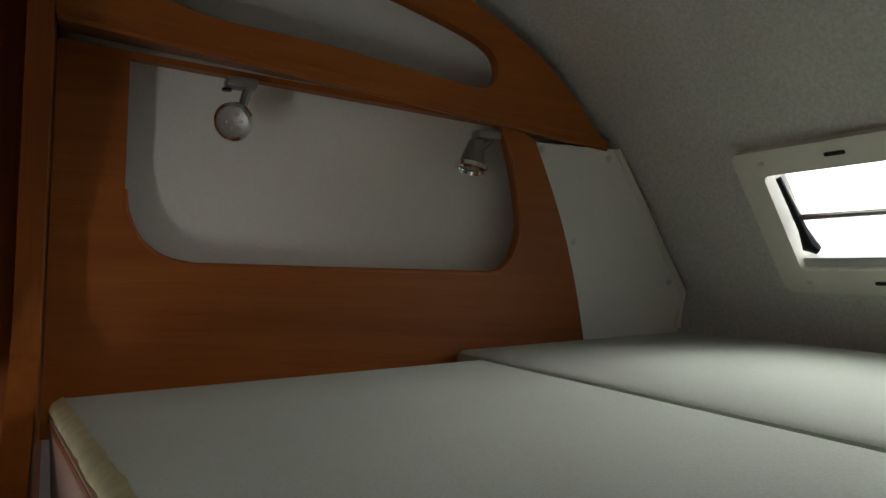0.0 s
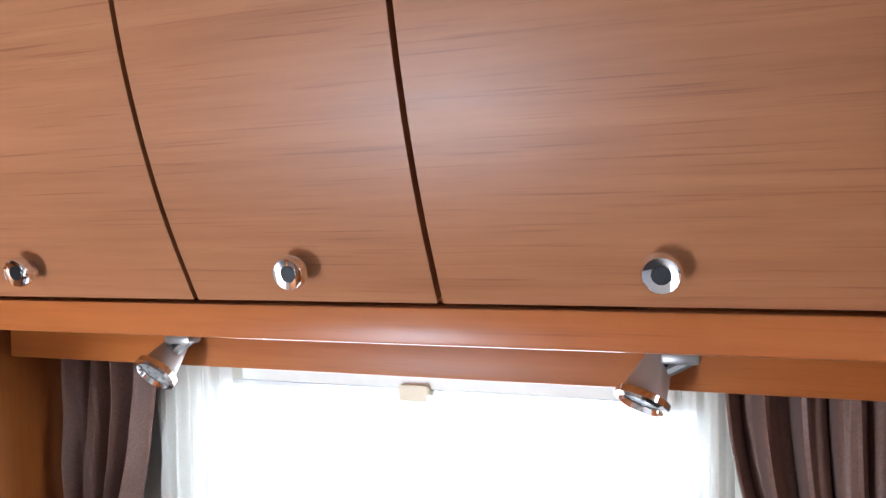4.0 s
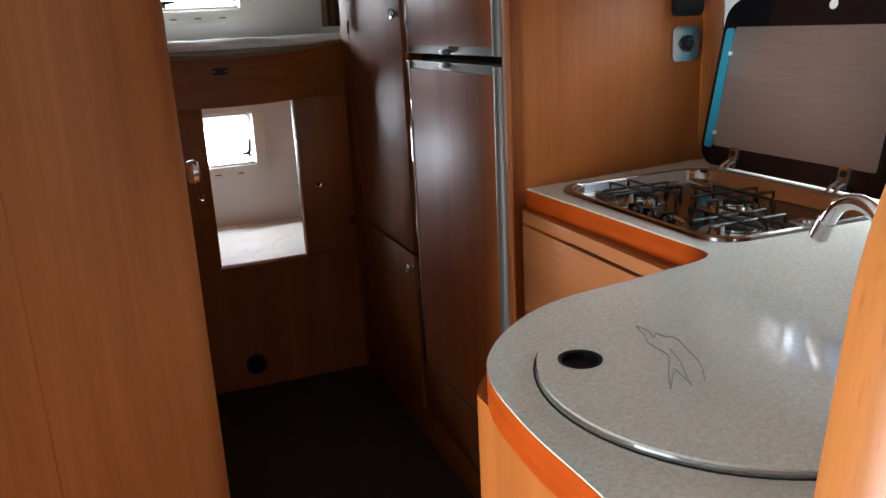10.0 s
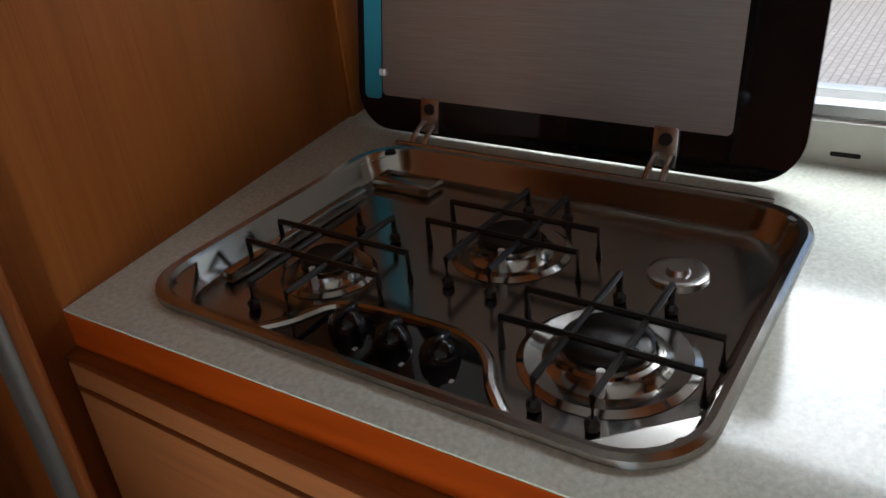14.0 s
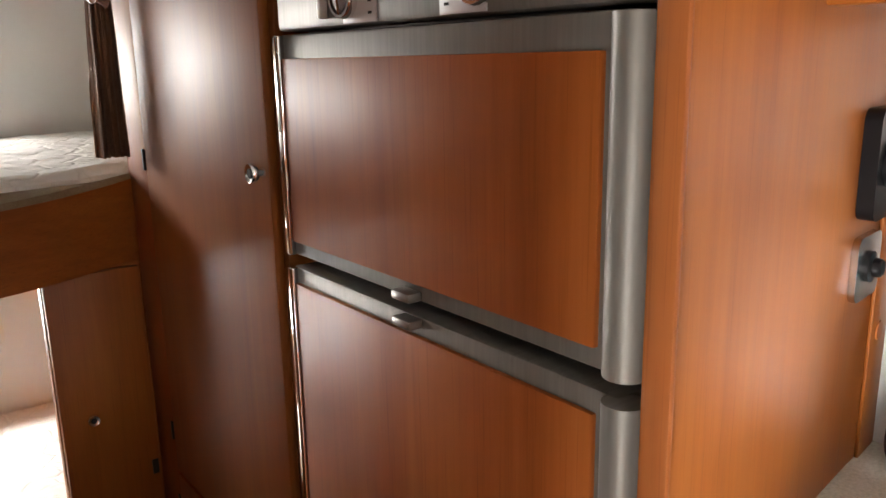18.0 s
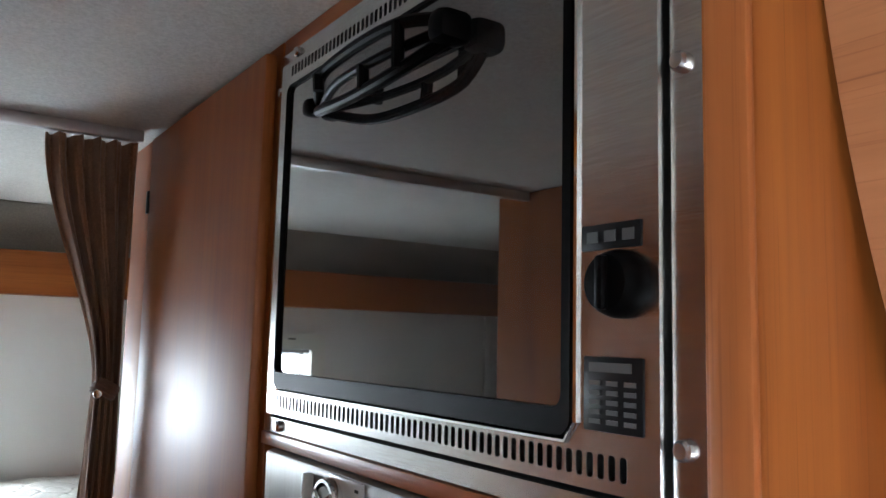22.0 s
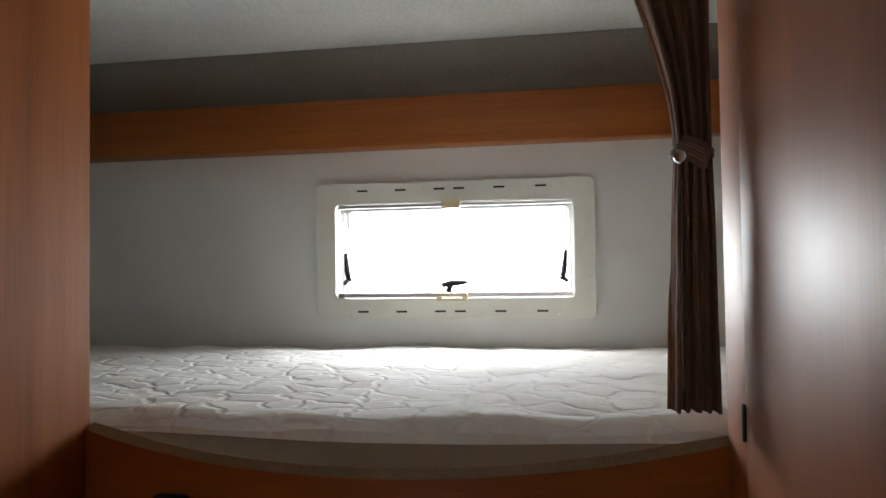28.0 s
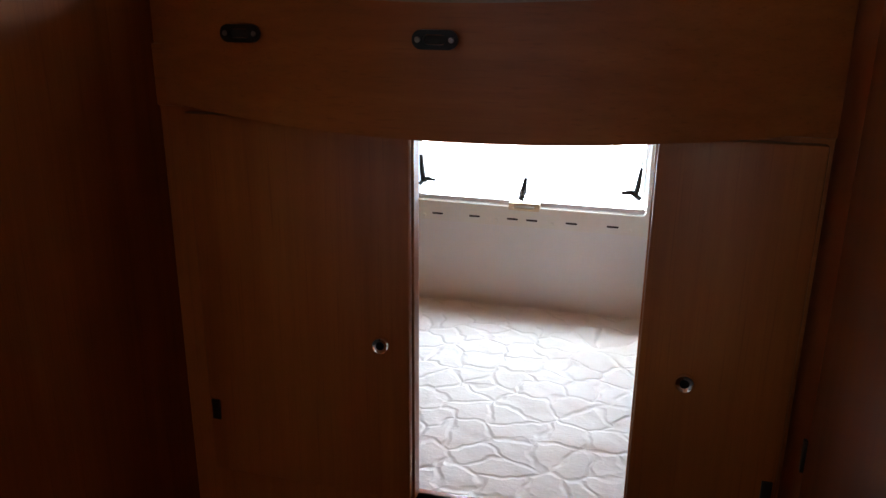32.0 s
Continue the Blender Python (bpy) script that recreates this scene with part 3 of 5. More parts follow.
part("front_board", grid(24, 1, fascia, 0.022), wood_x, bunk, "bowed horizontal-grain front board")
part("board_top", grid(24, 5, ledge, -0.012), board_beige, bunk, "beige covered board edge")
part("bed_base", bx(LEFT_X, WALL_X, 1.215, REAR_Y - 0.002, 1.07, 1.10), wood_x, bunk)
part("cross_rail", bx(-0.10, 0.675, 1.184, 1.1985, 1.024, 1.098, 0.001), wood_x, bunk)
for hx in (0.061, 0.283):
    y = bow(hx) - 0.024
    h = part("recess_handle", plate(rrect(hx - 0.0225, hx + 0.0225, 1.107, 1.1255, 0.009), [rrect(hx - 0.0115, hx + 0.0115, 1.1115, 1.121, 0.0045)], "y", y + 0.001, y - 0.004), black_plastic, bunk, "dark oval handle plate")
    part("recess", plate(rrect(hx - 0.011, hx + 0.011, 1.112, 1.1205, 0.0045), [], "y", y - 0.0005, y - 0.0015), dark_gap, h)
    for s in (-1, 1):
        part("screw", lathe([(0, 0), (0.003, 0), (0.0024, 0.0016), (0, 0.002)], (hx + s * 0.0168, y - 0.004, 1.1162), (0, -1, 0), 10), lamp_metal, h)


def mattress(name, x0, x1, y0, y1, z0, z1, label, swell=0.0):
    e = thing(name, label, "mattress", at=((x0 + x1) / 2, (y0 + y1) / 2, z0))
    part("body", bx(x0, x1, y0, y1, z0, z1 - 0.024, 0.012), quilt, e)

    def where(u, v):
        x = x0 + (x1 - x0) * u
        ya = y0 - swell * max(0.0, 1 - ((x - 0.29) / 0.36) ** 2)
        y = ya + (y1 - ya) * v
        a, c = x * 13 + 0.35 * math.sin(y * 41 + 0.6) + 0.7 * noise.noise((x * 5, y * 7, z0)), y * 14 + 0.35 * math.sin(x * 37) + 0.6 * noise.noise((x * 7, y * 5, z0 + 3))
        puff = (abs(math.sin(math.pi * (a + c) / 2)) * abs(math.sin(math.pi * (a - c) / 2))) ** 0.2
        k = noise.noise((x * 9, y * 9, z0 * 7)) * 0.006 + 0.004 * puff - 0.004
        front = max(0.0, 1 - (y - ya) / 0.05)
        return (x, y, z1 + k - 0.022 * front * front - (0.008 if min(u, 1 - u, 1 - v) < 0.004 else 0) - (0.028 if v == 0 and swell else 0))

    part("quilted_top", grid(300, 110, where), quilt, e, "white quilted cotton top")
    part("piping", tube([(x0 + 0.01, y0 - 0.001, z1 - 0.026), (x1 - 0.01, y0 - 0.001, z1 - 0.026)], 0.004), quilt, e)


mattress("mattress", LEFT_X + 0.01, WALL_X - 0.01, 1.200, REAR_Y - 0.006, 1.10, 1.200, "white quilted mattress on the upper bunk", 0.036)
mattress("mattress", LEFT_X + 0.01, WALL_X - 0.01, 1.225, REAR_Y - 0.006, 0.33, 0.438, "white quilted mattress on the lower bunk")
setting("lower_bunk_base", bx(LEFT_X, WALL_X, 1.22, REAR_Y - 0.002, FLOOR, 0.33), wood_x, "wooden base box under the lower bunk", "bunk base")
cab = thing("bunk_cabinet", "dark cherry front below the bunk with a window-like opening", "cabinet front", at=(0.29, BED_Y, FLOOR))
part("frame", plate([(-0.10, FLOOR), (0.675, FLOOR), (0.675, 1.023), (-0.10, 1.023)], [[(0.228, 0.512), (0.497, 0.512), (0.497, 1.016), (0.228, 1.016)]], "y", BED_Y, BED_Y + 0.02), wood_z, cab)
for x0, x1, kx in ((-0.060, 0.226, 0.193), (0.499, 0.664, 0.551)):
    d = part("door", bx(x0, x1, BED_Y - 0.014, BED_Y - 0.001, 0.52, 1.018, 0.003), wood_z, cab, "dark cherry door leaf")
    knob(d, kx, BED_Y - 0.014, 0.747, (0, -1, 0), 0.011)
    part("hinge", bx(x0 + 0.004 if kx < 0.3 else x1 - 0.016, x0 + 0.016 if kx < 0.3 else x1 - 0.004, BED_Y - 0.016, BED_Y - 0.013, 0.60, 0.63, 0.001), black_iron, d)
part("sill", bx(0.220, 0.505, BED_Y - 0.008, BED_Y + 0.03, 0.500, 0.512, 0.003), trim_y, cab)
part("floor_vent", lathe([(0.034, 0), (0.034, 0.006), (0.028, 0.008), (0.026, 0.002), (0, 0.001)], (0.298, BED_Y, 0.172), (0, -1, 0)), black_plastic, cab, "round black vent outlet")
setting("beam", bx(LEFT_X, WALL_X, 2.035, REAR_Y, 1.660, 1.772, 0.004), wood_x, "horizontal cherry beam above the bunk window", "beam")
setting("wall_pad", grid(2, 10, lambda u, v: (LEFT_X + (WALL_X - LEFT_X) * u, REAR_Y - 0.012 - 0.055 * v ** 3, 1.772 + (CEIL - 0.002 - 1.772) * v), 0.01), cloth("taupe_wall_felt", (0.20, 0.18, 0.15), (0.26, 0.235, 0.20), 240, 0.9, 0.1), "taupe felt strip above the beam", "wall covering")
setting("wall_groove", bx(-0.765, -0.735, 2.088, REAR_Y, 1.21, 1.660, 0.004), wall_vinyl, "thin white cover strip at the bunk wall", "trim")


def folds(path, z0, z1, amp, count, pinch=None, seed=0, nv=40, nu=90, depth=(0, 1)):
    """A hanging cloth with folds along a straight plan line from path[0] to path[1]."""
    (xa, ya), (xb, yb) = path
    L = math.hypot(xb - xa, yb - ya)
    nx, ny = -(yb - ya) / L, (xb - xa) / L

    def where(u, v):
        z = z0 + (z1 - z0) * v
        w, mid = 1.0, 0.5
        if pinch:
            pz, pw, pm = pinch
            if z > pz:
                k = (z - pz) / (z1 - pz)
                k = k * k * (3 - 2 * k)
                w, mid = pw + (1 - pw) * k, pm + (0.5 - pm) * k
            else:
                k = min(1.0, (pz - z) / (pz - z0))
                w, mid = pw + 0.10 * k ** 0.7, pm - 0.02 * k
        s = mid + (u - 0.5) * w
        ph = u * count * 2 * math.pi + seed
        a = amp * (0.55 + 0.45 * w) * (math.sin(ph + 0.6 * math.sin(v * 3 + seed)) + 0.35 * math.sin(2.3 * ph + v * 2.1 + seed))
        a += 0.004 * noise.noise((u * 7, v * 9, seed))
        return (xa + (xb - xa) * s + nx * a, ya + (yb - ya) * s + ny * a, z)

    return grid(nu, nv, where, 0.0025)


rail = thing("curtain_rail", "thin grey aluminium curtain rail under the ceiling", "curtain rail")
part("profile", bx(-0.10, 0.656, 1.092, 1.108, CEIL - 0.020, CEIL - 0.001, 0.002), alu, rail)
cur = thing("curtain", "brown bunk curtain gathered and tied to the side", "curtain", at=(0.62, 1.1, 1.25))
part("cloth", folds(((0.520, 1.118), (0.654, 1.118)), 1.225, CEIL - 0.020, 0.016, 5, (1.482, 0.27, 0.82), 0.4), curtain_brown, cur)
part("lining", folds(((0.612, 1.129), (0.622, 1.129)), 1.245, 1.46, 0.004, 1, None, 1.4, 20, 12), curtain_lining, cur, "cream curtain lining")
part("tieback", lathe([(0.0185, -0.012), (0.0205, 0), (0.0185, 0.012), (0.016, 0.012), (0.016, -0.012), (0.0185, -0.012)], (0.629, 1.118, 1.484), (0.55, 0.1, 1)), band_cloth, cur, "plaid brown tieback band")
for k in (-1, 0, 1):
    part("plaid_line", lathe([(0.0204, -0.001), (0.0208, 0), (0.0204, 0.001)], (0.629 + 0.003 * k, 1.118, 1.484 + 0.006 * k), (0.55, 0.1, 1)), suede, cur)
part("button", lathe([(0, 0.004), (0.006, 0.003), (0.0075, 0), (0.006, -0.003), (0, -0.003)], (0.615, 1.093, 1.479), (-0.4, -1, 0)), satin_chrome, cur, "round metal button")

# ---- washroom ----
bath = thing("washroom", "cherry wood washroom cabin with a rounded corner", "washroom", "", "structure", (-0.5, 0.3, FLOOR))
part("side_wall", bx(-0.122, -0.10, 0.22, 1.20, FLOOR, CEIL - 0.001, 0.002), dull_z, bath)
BATH = spline([(-0.10, 0.22), (-0.045, 0.12), (0.022, 0.0), (0.066, -0.12), (0.061, -0.20), (0.0, -0.31), (-0.108, -0.412), (-0.206, -0.480)], 6)


def shell(line, z0, z1, thick):
    return grid(len(line) - 1, 1, lambda u, v: (*line[round(u * (len(line) - 1))], z0 + (z1 - z0) * v), thick)


part("back_edge", shell(BATH[:19], FLOOR, CEIL - 0.001, 0.02), bath_z, bath)
door = part("door", shell(BATH[19:37], FLOOR + 0.02, 1.812, 0.02), bath_z, bath, "curved cherry door")
part("head", plate([(x + 0.042, y - 0.016) for x, y in BATH[0:38]] + [(-0.25, -0.3), (-0.16, 0.1)], [], "z", 1.806, 1.856), wood("canopy_wood", "y", (0.36, 0.115, 0.018), (0.45, 0.155, 0.028), (0.52, 0.20, 0.045), 0.35), bath, "rounded canopy with a spotlight")
part("top_filler", shell([(x - 0.03, y + 0.02) for x, y in BATH[0:38]], 1.856, CEIL - 0.001, 0.015), bath_z, bath)
part("corner_strip", tube([(-0.2055, -0.498, FLOOR), (-0.2055, -0.498, CEIL - 0.001)], 0.0175, 24), corner_wood, bath, "slender rounded corner strip")
part("corner_shell", shell(BATH[36:], FLOOR, CEIL - 0.001, 0.02), bath_z, bath)
part("front_wall", bx(LEFT_X, -0.2235, -0.514, -0.49, FLOOR, CEIL - 0.001, 0.002), bath_lit, bath)
part("joint_line", tube([(-0.2212, -0.5092, FLOOR), (-0.2212, -0.5092, CEIL - 0.001)], 0.0038, 8), trim_z, bath)
hd = part("door_handle", lathe([(0.020, 0), (0.020, 0.004), (0.009, 0.008), (0.008, 0.022), (0.016, 0.026), (0.018, 0.034), (0.014, 0.040), (0, 0.042)], (0.070, -0.130, 1.032), (1, -0.12, 0)), chrome, bath, "chrome door knob")
part("latch", bx(0.073, 0.085, -0.135, -0.115, 0.992, 1.015, 0.003), chrome, hd)
part("spotlight", lathe([(0.03, 0), (0.03, 0.006), (0.022, 0.007), (0, 0.006)], (0.050, -0.02, 1.806), (0, 0, -1)), satin_chrome, bath, "small round spotlight")
part("keyhole_plate", lathe([(0.014, 0), (0.013, 0.003), (0, 0.003)], (0.057, -0.055, 1.62), (0.9, 0.3, 0), 16), white, bath, "round white cap")

# ---- wardrobe and fridge column ----
FX = 0.660
ward = thing("wardrobe", "tall glossy cherry wardrobe beside the fridge", "wardrobe", at=(0.94, 0.86, FLOOR))
part("body", bx(FX + 0.024, WALL_X, 0.594, 1.185, FLOOR, CEIL - 0.001, 0.002), wood_z, ward)
d = part("door", bx(FX + 0.008, FX + 0.022, 0.602, 1.086, 0.640, CEIL - 0.014, 0.003), gloss_z, ward, "tall glossy door")
knob(d, FX + 0.008, 0.618, 1.245, (-1, 0, 0), 0.013)
d2 = part("lower_door", bx(FX + 0.008, FX + 0.022, 0.602, 1.086, FLOOR + 0.10, 0.633, 0.003), wood_z, ward, "lower door")
knob(d2, FX + 0.008, 0.620, 0.600, (-1, 0, 0), 0.012)
part("stile", bx(FX + 0.010, FX + 0.024, 1.090, 1.20, FLOOR, CEIL - 0.014, 0.003), trim_z, ward)
for z in (1.777, 1.22, 0.72, 0.57):
    part("hinge", bx(FX + 0.005, FX + 0.009, 1.0855, 1.0925, z - 0.018, z + 0.018, 0.001), black_iron, ward)
setting("kickboard", bx(FX + 0.02, FX + 0.04, 0.0, 1.19, FLOOR, FLOOR + 0.095, 0.002), wood_y, "low cherry kickboard under the tall units", "kickboard")

def skew(bm):
    """The kitchen side of the tall unit stands slightly aslant."""
    for v in bm.verts:
        v.co.y += 0.034 + 0.152 * (v.co.x - 0.665)
    return bm


col = thing("fridge_cabinet", "tall cherry housing around fridge and microwave", "cabinet", at=(0.94, 0.29, FLOOR))
part("side_panel", skew(bx(FX + 0.0105, WALL_X - 0.002, -0.008, 0.0, FLOOR, CEIL - 0.001, 0.001)), wood_z, col, "cherry side panel facing the kitchen")
part("edge_strip", bx(FX + 0.004, FX + 0.010, 0.006, 0.029, FLOOR, CEIL - 0.001, 0.002), trim_z, col)
part("corner_strip", skew(bx(WALL_X - 0.062, WALL_X - 0.004, -0.013, -0.0082, 0.901, 1.40, 0.002)), wood_z, col)
part("cross_rail", bx(FX + 0.019, FX + 0.05, 0.060, 0.592, 1.4635, 1.476, 0.001), trim_y, col)
part("top_rail", bx(FX + 0.025, FX + 0.05, 0.060, 0.592, 1.874, CEIL - 0.001, 0.001), wood_y, col)
for z in (1.06, 1.305):
    part("cover_cap", skew(lathe([(0.012, 0), (0.011, 0.0015), (0, 0.002)], (WALL_X - 0.035, -0.013, z), (0, -1, 0), 16)), trim_z, col)
part("back", bx(WALL_X - 0.012, WALL_X - 0.002, 0.135, 0.577, FLOOR, CEIL - 0.001, 0), wood_z, col)

fr = thing("fridge", "grey-framed built-in fridge with cherry door panels", "fridge", at=(0.9, 0.29, 0.34))
part("cabinet_body", bx(FX + 0.055, WALL_X - 0.03, 0.135, 0.572, 0.30, 1.462, 0.004), grey_metal, fr)


def fridge_door(z0, z1):
    d = part("door", bx(FX + 0.012, FX + 0.054, 0.056, 0.562, z0, z1, 0.004), grey_metal, fr, "grey framed door")
    part("door_panel", bx(FX + 0.007, FX + 0.013, 0.076, 0.547, z0 + 0.018, z1 - (0.026 if z1 > 1.2 else 0.019), 0.001), red_z, d, "reddish cherry panel")
    part("grip_edge", lathe([(0.0, 0), (0.0165, 0.001), (0.0165, z1 - z0 - 0.004), (0, z1 - z0 - 0.003)], (FX + 0.014, 0.052, z0 + 0.002), (0, 0, 1), 20), grey_metal, d, "rounded grey grip edge")
    part("side_rail", bx(FX + 0.004, FX + 0.014, 0.549, 0.563, z0, z1, 0.003), chrome, d, "shiny hinge-side rail")
    return d


up = fridge_door(1.152, 1.406)
low = fridge_door(0.345, 1.137)
part("gap", bx(FX + 0.045, FX + 0.053, 0.062, 0.558, 1.132, 1.157, 0), dark_gap, fr)
for dd, z in ((up, 1.158), (low, 1.131)):
    part("latch", bx(FX - 0.004, FX + 0.014, 0.295, 0.325, z - 0.005, z + 0.005, 0.003), lamp_metal, dd, "small metal latch")
part("control_panel", bx(FX + 0.012, FX + 0.05, 0.040, 0.562, 1.410, 1.462, 0.005), grey_metal, fr, "grey control panel")
for y, side in ((0.406, -1), (0.205, 1)):
    part("dial_plate", bx(FX + 0.0105, FX + 0.0125, y + side * 0.022 - 0.030, y + side * 0.022 + 0.030, 1.412, 1.460, 0.001), light_plate, fr, "pale printed plate")
    dl = part("dial", lathe([(0.021, 0), (0.021, 0.006), (0.0198, 0.009), (0.017, 0.009), (0.016, 0.003), (0, 0.003)], (FX + 0.0105, y, 1.437), (-1, 0, 0), 28), chrome, fr, "chrome ring dial")
    part("dial_core", lathe([(0.015, 0), (0.014, 0.006), (0, 0.007)], (FX + 0.0085, y, 1.437), (-1, 0, 0), 24), grey_metal, dl)
    for k in range(3):
        q = 2 * math.pi * k / 3 + 0.5
        part("spoke", tube([(FX + 0.001, y, 1.437), (FX + 0.002, y + 0.017 * math.cos(q), 1.437 + 0.017 * math.sin(q))], 0.0026, 6), satin_chrome, dl)
    for k in range(4):
        part("mark", bx(FX + 0.0100, FX + 0.0104, y + side * 0.042 - 0.003, y + side * 0.042 + 0.003, 1.419 + 0.011 * k, 1.4215 + 0.011 * k, 0), dark_gap, fr)
part("switch", bx(FX + 0.003, FX + 0.013, 0.446, 0.454, 1.418, 1.455, 0.003), light_plate, fr)
part("badge", bx(FX + 0.0105, FX + 0.0125, 0.108, 0.130, 1.438, 1.447, 0.001), satin_chrome, fr, "small plain badge")
part("badge_line", bx(FX + 0.0110, FX + 0.0125, 0.093, 0.145, 1.431, 1.433, 0), satin_chrome, fr)
part("lower_panel", bx(FX + 0.018, FX + 0.05, 0.050, 0.592, FLOOR + 0.095, 0.338, 0.002), wood_z, fr, "cherry plinth panel below the fridge")

MX = 0.678
mw = thing("microwave", "built-in steel microwave with dark glass door", "microwave", at=(0.95, 0.29, 1.477))
part("body", bx(MX + 0.02, WALL_X - 0.04, 0.140, 0.57, 1.477, 1.872, 0.003), black_plastic, mw)
part("surround", plate(rrect(0.037, 0.592, 1.477, 1.872, 0.003), [rrect(0.063, 0.576, 1.491, 1.859, 0.003)], "x", MX + 0.004, MX + 0.018), steel, mw, "shiny steel surround")
part("gap", plate(rrect(0.063, 0.576, 1.491, 1.859, 0.003), [rrect(0.066, 0.573, 1.496, 1.855, 0.003)], "x", MX + 0.015, MX + 0.018), dark_gap, mw)
FACE_HOLES = [rrect(0.126, 0.553, 1.521, 1.829, 0.010)]
for i in range(58):
    y = 0.546 - i * 0.0080
    FACE_HOLES.append(rrect(y - 0.0024, y + 0.0024, 1.5025, 1.5155, 0.0012, 1))
    if y > 0.2:
        FACE_HOLES.append(rrect(y - 0.0024, y + 0.0024, 1.8385, 1.8495, 0.0012, 1))
part("front", plate(rrect(0.066, 0.573, 1.496, 1.855, 0.003), FACE_HOLES, "x", MX - 0.002, MX + 0.012), steel, mw, "brushed steel front with rows of vent slots")
part("glass_door", plate(rrect(0.127, 0.552, 1.522, 1.828, 0.010), [], "x", MX - 0.001, MX + 0.008), oven_glass, mw, "mirror-dark glass door")
part("door_rim", plate(rrect(0.127, 0.552, 1.522, 1.828, 0.010), [rrect(0.134, 0.5515, 1.537, 1.8275, 0.008)], "x", MX - 0.005, MX - 0.0012), black_enamel, mw)
part("bright_rim", tube([(MX - 0.003, 0.1245, 1.826), (MX - 0.003, 0.1245, 1.530), (MX - 0.003, 0.132, 1.5195), (MX - 0.003, 0.551, 1.5195)], 0.0018, 6), chrome, mw)
dial = part("dial", lathe([(0.0180, 0), (0.0180, 0.005), (0.0165, 0.010), (0.0145, 0.014), (0, 0.015)], (MX - 0.002, 0.090, 1.604), (-1, 0, 0), 28), black_enamel, mw, "black timer dial")
part("grip", bx(MX - 0.021, MX - 0.014, 0.0870, 0.0930, 1.590, 1.618, 0.003), black_enamel, dial)
dim = mat("dim_print", (0.06, 0.06, 0.06), 0.5)
tb = part("dial_table", bx(MX - 0.0032, MX - 0.001, 0.076, 0.118, 1.527, 1.566, 0.001), black_plastic, mw, "black table of cooking times")
part("table_head", bx(MX - 0.0038, MX - 0.003, 0.083, 0.113, 1.558, 1.563, 0), dim, tb)
for i in range(5):
    for j in range(3):
        part("table_mark", bx(MX - 0.0038, MX - 0.003, 0.080 + 0.0125 * j, 0.088 + 0.0125 * j, 1.531 + 0.005 * i, 1.5335 + 0.005 * i, 0), dim, tb, "", False)
tb2 = part("symbol_strip", bx(MX - 0.0032, MX - 0.001, 0.077, 0.120, 1.623, 1.637, 0.001), black_plastic, mw)
for j in range(3):
    part("symbol", bx(MX - 0.0038, MX - 0.003, 0.081 + 0.0130 * j, 0.089 + 0.0130 * j, 1.627, 1.633, 0), dim, tb2)
for y, z in ((0.552, 1.484), (0.095, 1.484), (0.0555, 1.523), (0.0555, 1.715), (0.584, 1.831), (0.546, 1.8655)):
    part("screw", lathe([(0.0055, 0), (0.0055, 0.003), (0.004, 0.005), (0, 0.005)], (MX + 0.004, y, z), (-1, 0, 0), 12), satin_chrome, mw)
hb = part("handle", tube(spline([(MX - 0.004, 0.470, 1.786), (MX - 0.026, 0.424, 1.799), (MX - 0.030, 0.36, 1.804), (MX - 0.029, 0.285, 1.802), (MX - 0.016, 0.237, 1.794)], 6), 0.0050, 10), black_enamel, mw, "black openwork bow handle")
part("handle_bar", tube(spline([(MX - 0.004, 0.470, 1.783), (MX - 0.024, 0.424, 1.770), (MX - 0.028, 0.36, 1.765), (MX - 0.028, 0.285, 1.767), (MX - 0.016, 0.237, 1.779)], 6), 0.0050, 10), black_enamel, hb)
part("middle_bar", tube(spline([(MX - 0.006, 0.460, 1.785), (MX - 0.026, 0.39, 1.785), (MX - 0.029, 0.31, 1.784), (MX - 0.018, 0.240, 1.786)], 6), 0.0040, 10), black_enamel, hb)
for y, za, zb in ((0.418, 1.785, 1.799), (0.335, 1.765, 1.784), (0.282, 1.767, 1.802)):
    part("rung", tube([(MX - 0.030, y, za), (MX - 0.031, y, zb)], 0.005), black_enamel, hb)
part("handle_end", bx(MX - 0.020, MX - 0.001, 0.462, 0.480, 1.777, 1.794, 0.006), black_enamel, hb)
part("handle_end", bx(MX - 0.030, MX - 0.001, 0.226, 0.248, 1.775, 1.799, 0.008), black_enamel, hb)

# switches on the side panel
s1 = thing("socket", "black plastic socket with a hinged cover", "socket", at=(1.102, 0.03, 1.19))
part("housing", skew(plate(rrect(1.070, 1.146, 1.207, 1.321, 0.014), [], "y", -0.0083, -0.026)), black_plastic, s1)
part("cover", skew(lathe([(0.024, 0), (0.024, 0.005), (0.018, 0.007), (0.016, 0.003), (0, 0.003)], (1.108, -0.026, 1.264), (0, -1, 0), 20)), black_plastic, s1)
s2 = thing("light_switch", "grey rotary switch plate on the cherry panel", "switch", at=(1.101, 0.03, 1.107))
part("plate", skew(plate(rrect(1.071, 1.147, 1.118, 1.188, 0.012), [], "y", -0.0083, -0.016)), satin_chrome, s2)
part("dial", skew(lathe([(0.017, 0), (0.017, 0.004), (0.011, 0.006), (0.010, 0.013), (0.008, 0.015), (0, 0.015)], (1.110, -0.016, 1.153), (0, -1, 0), 20)), black_plastic, s2)

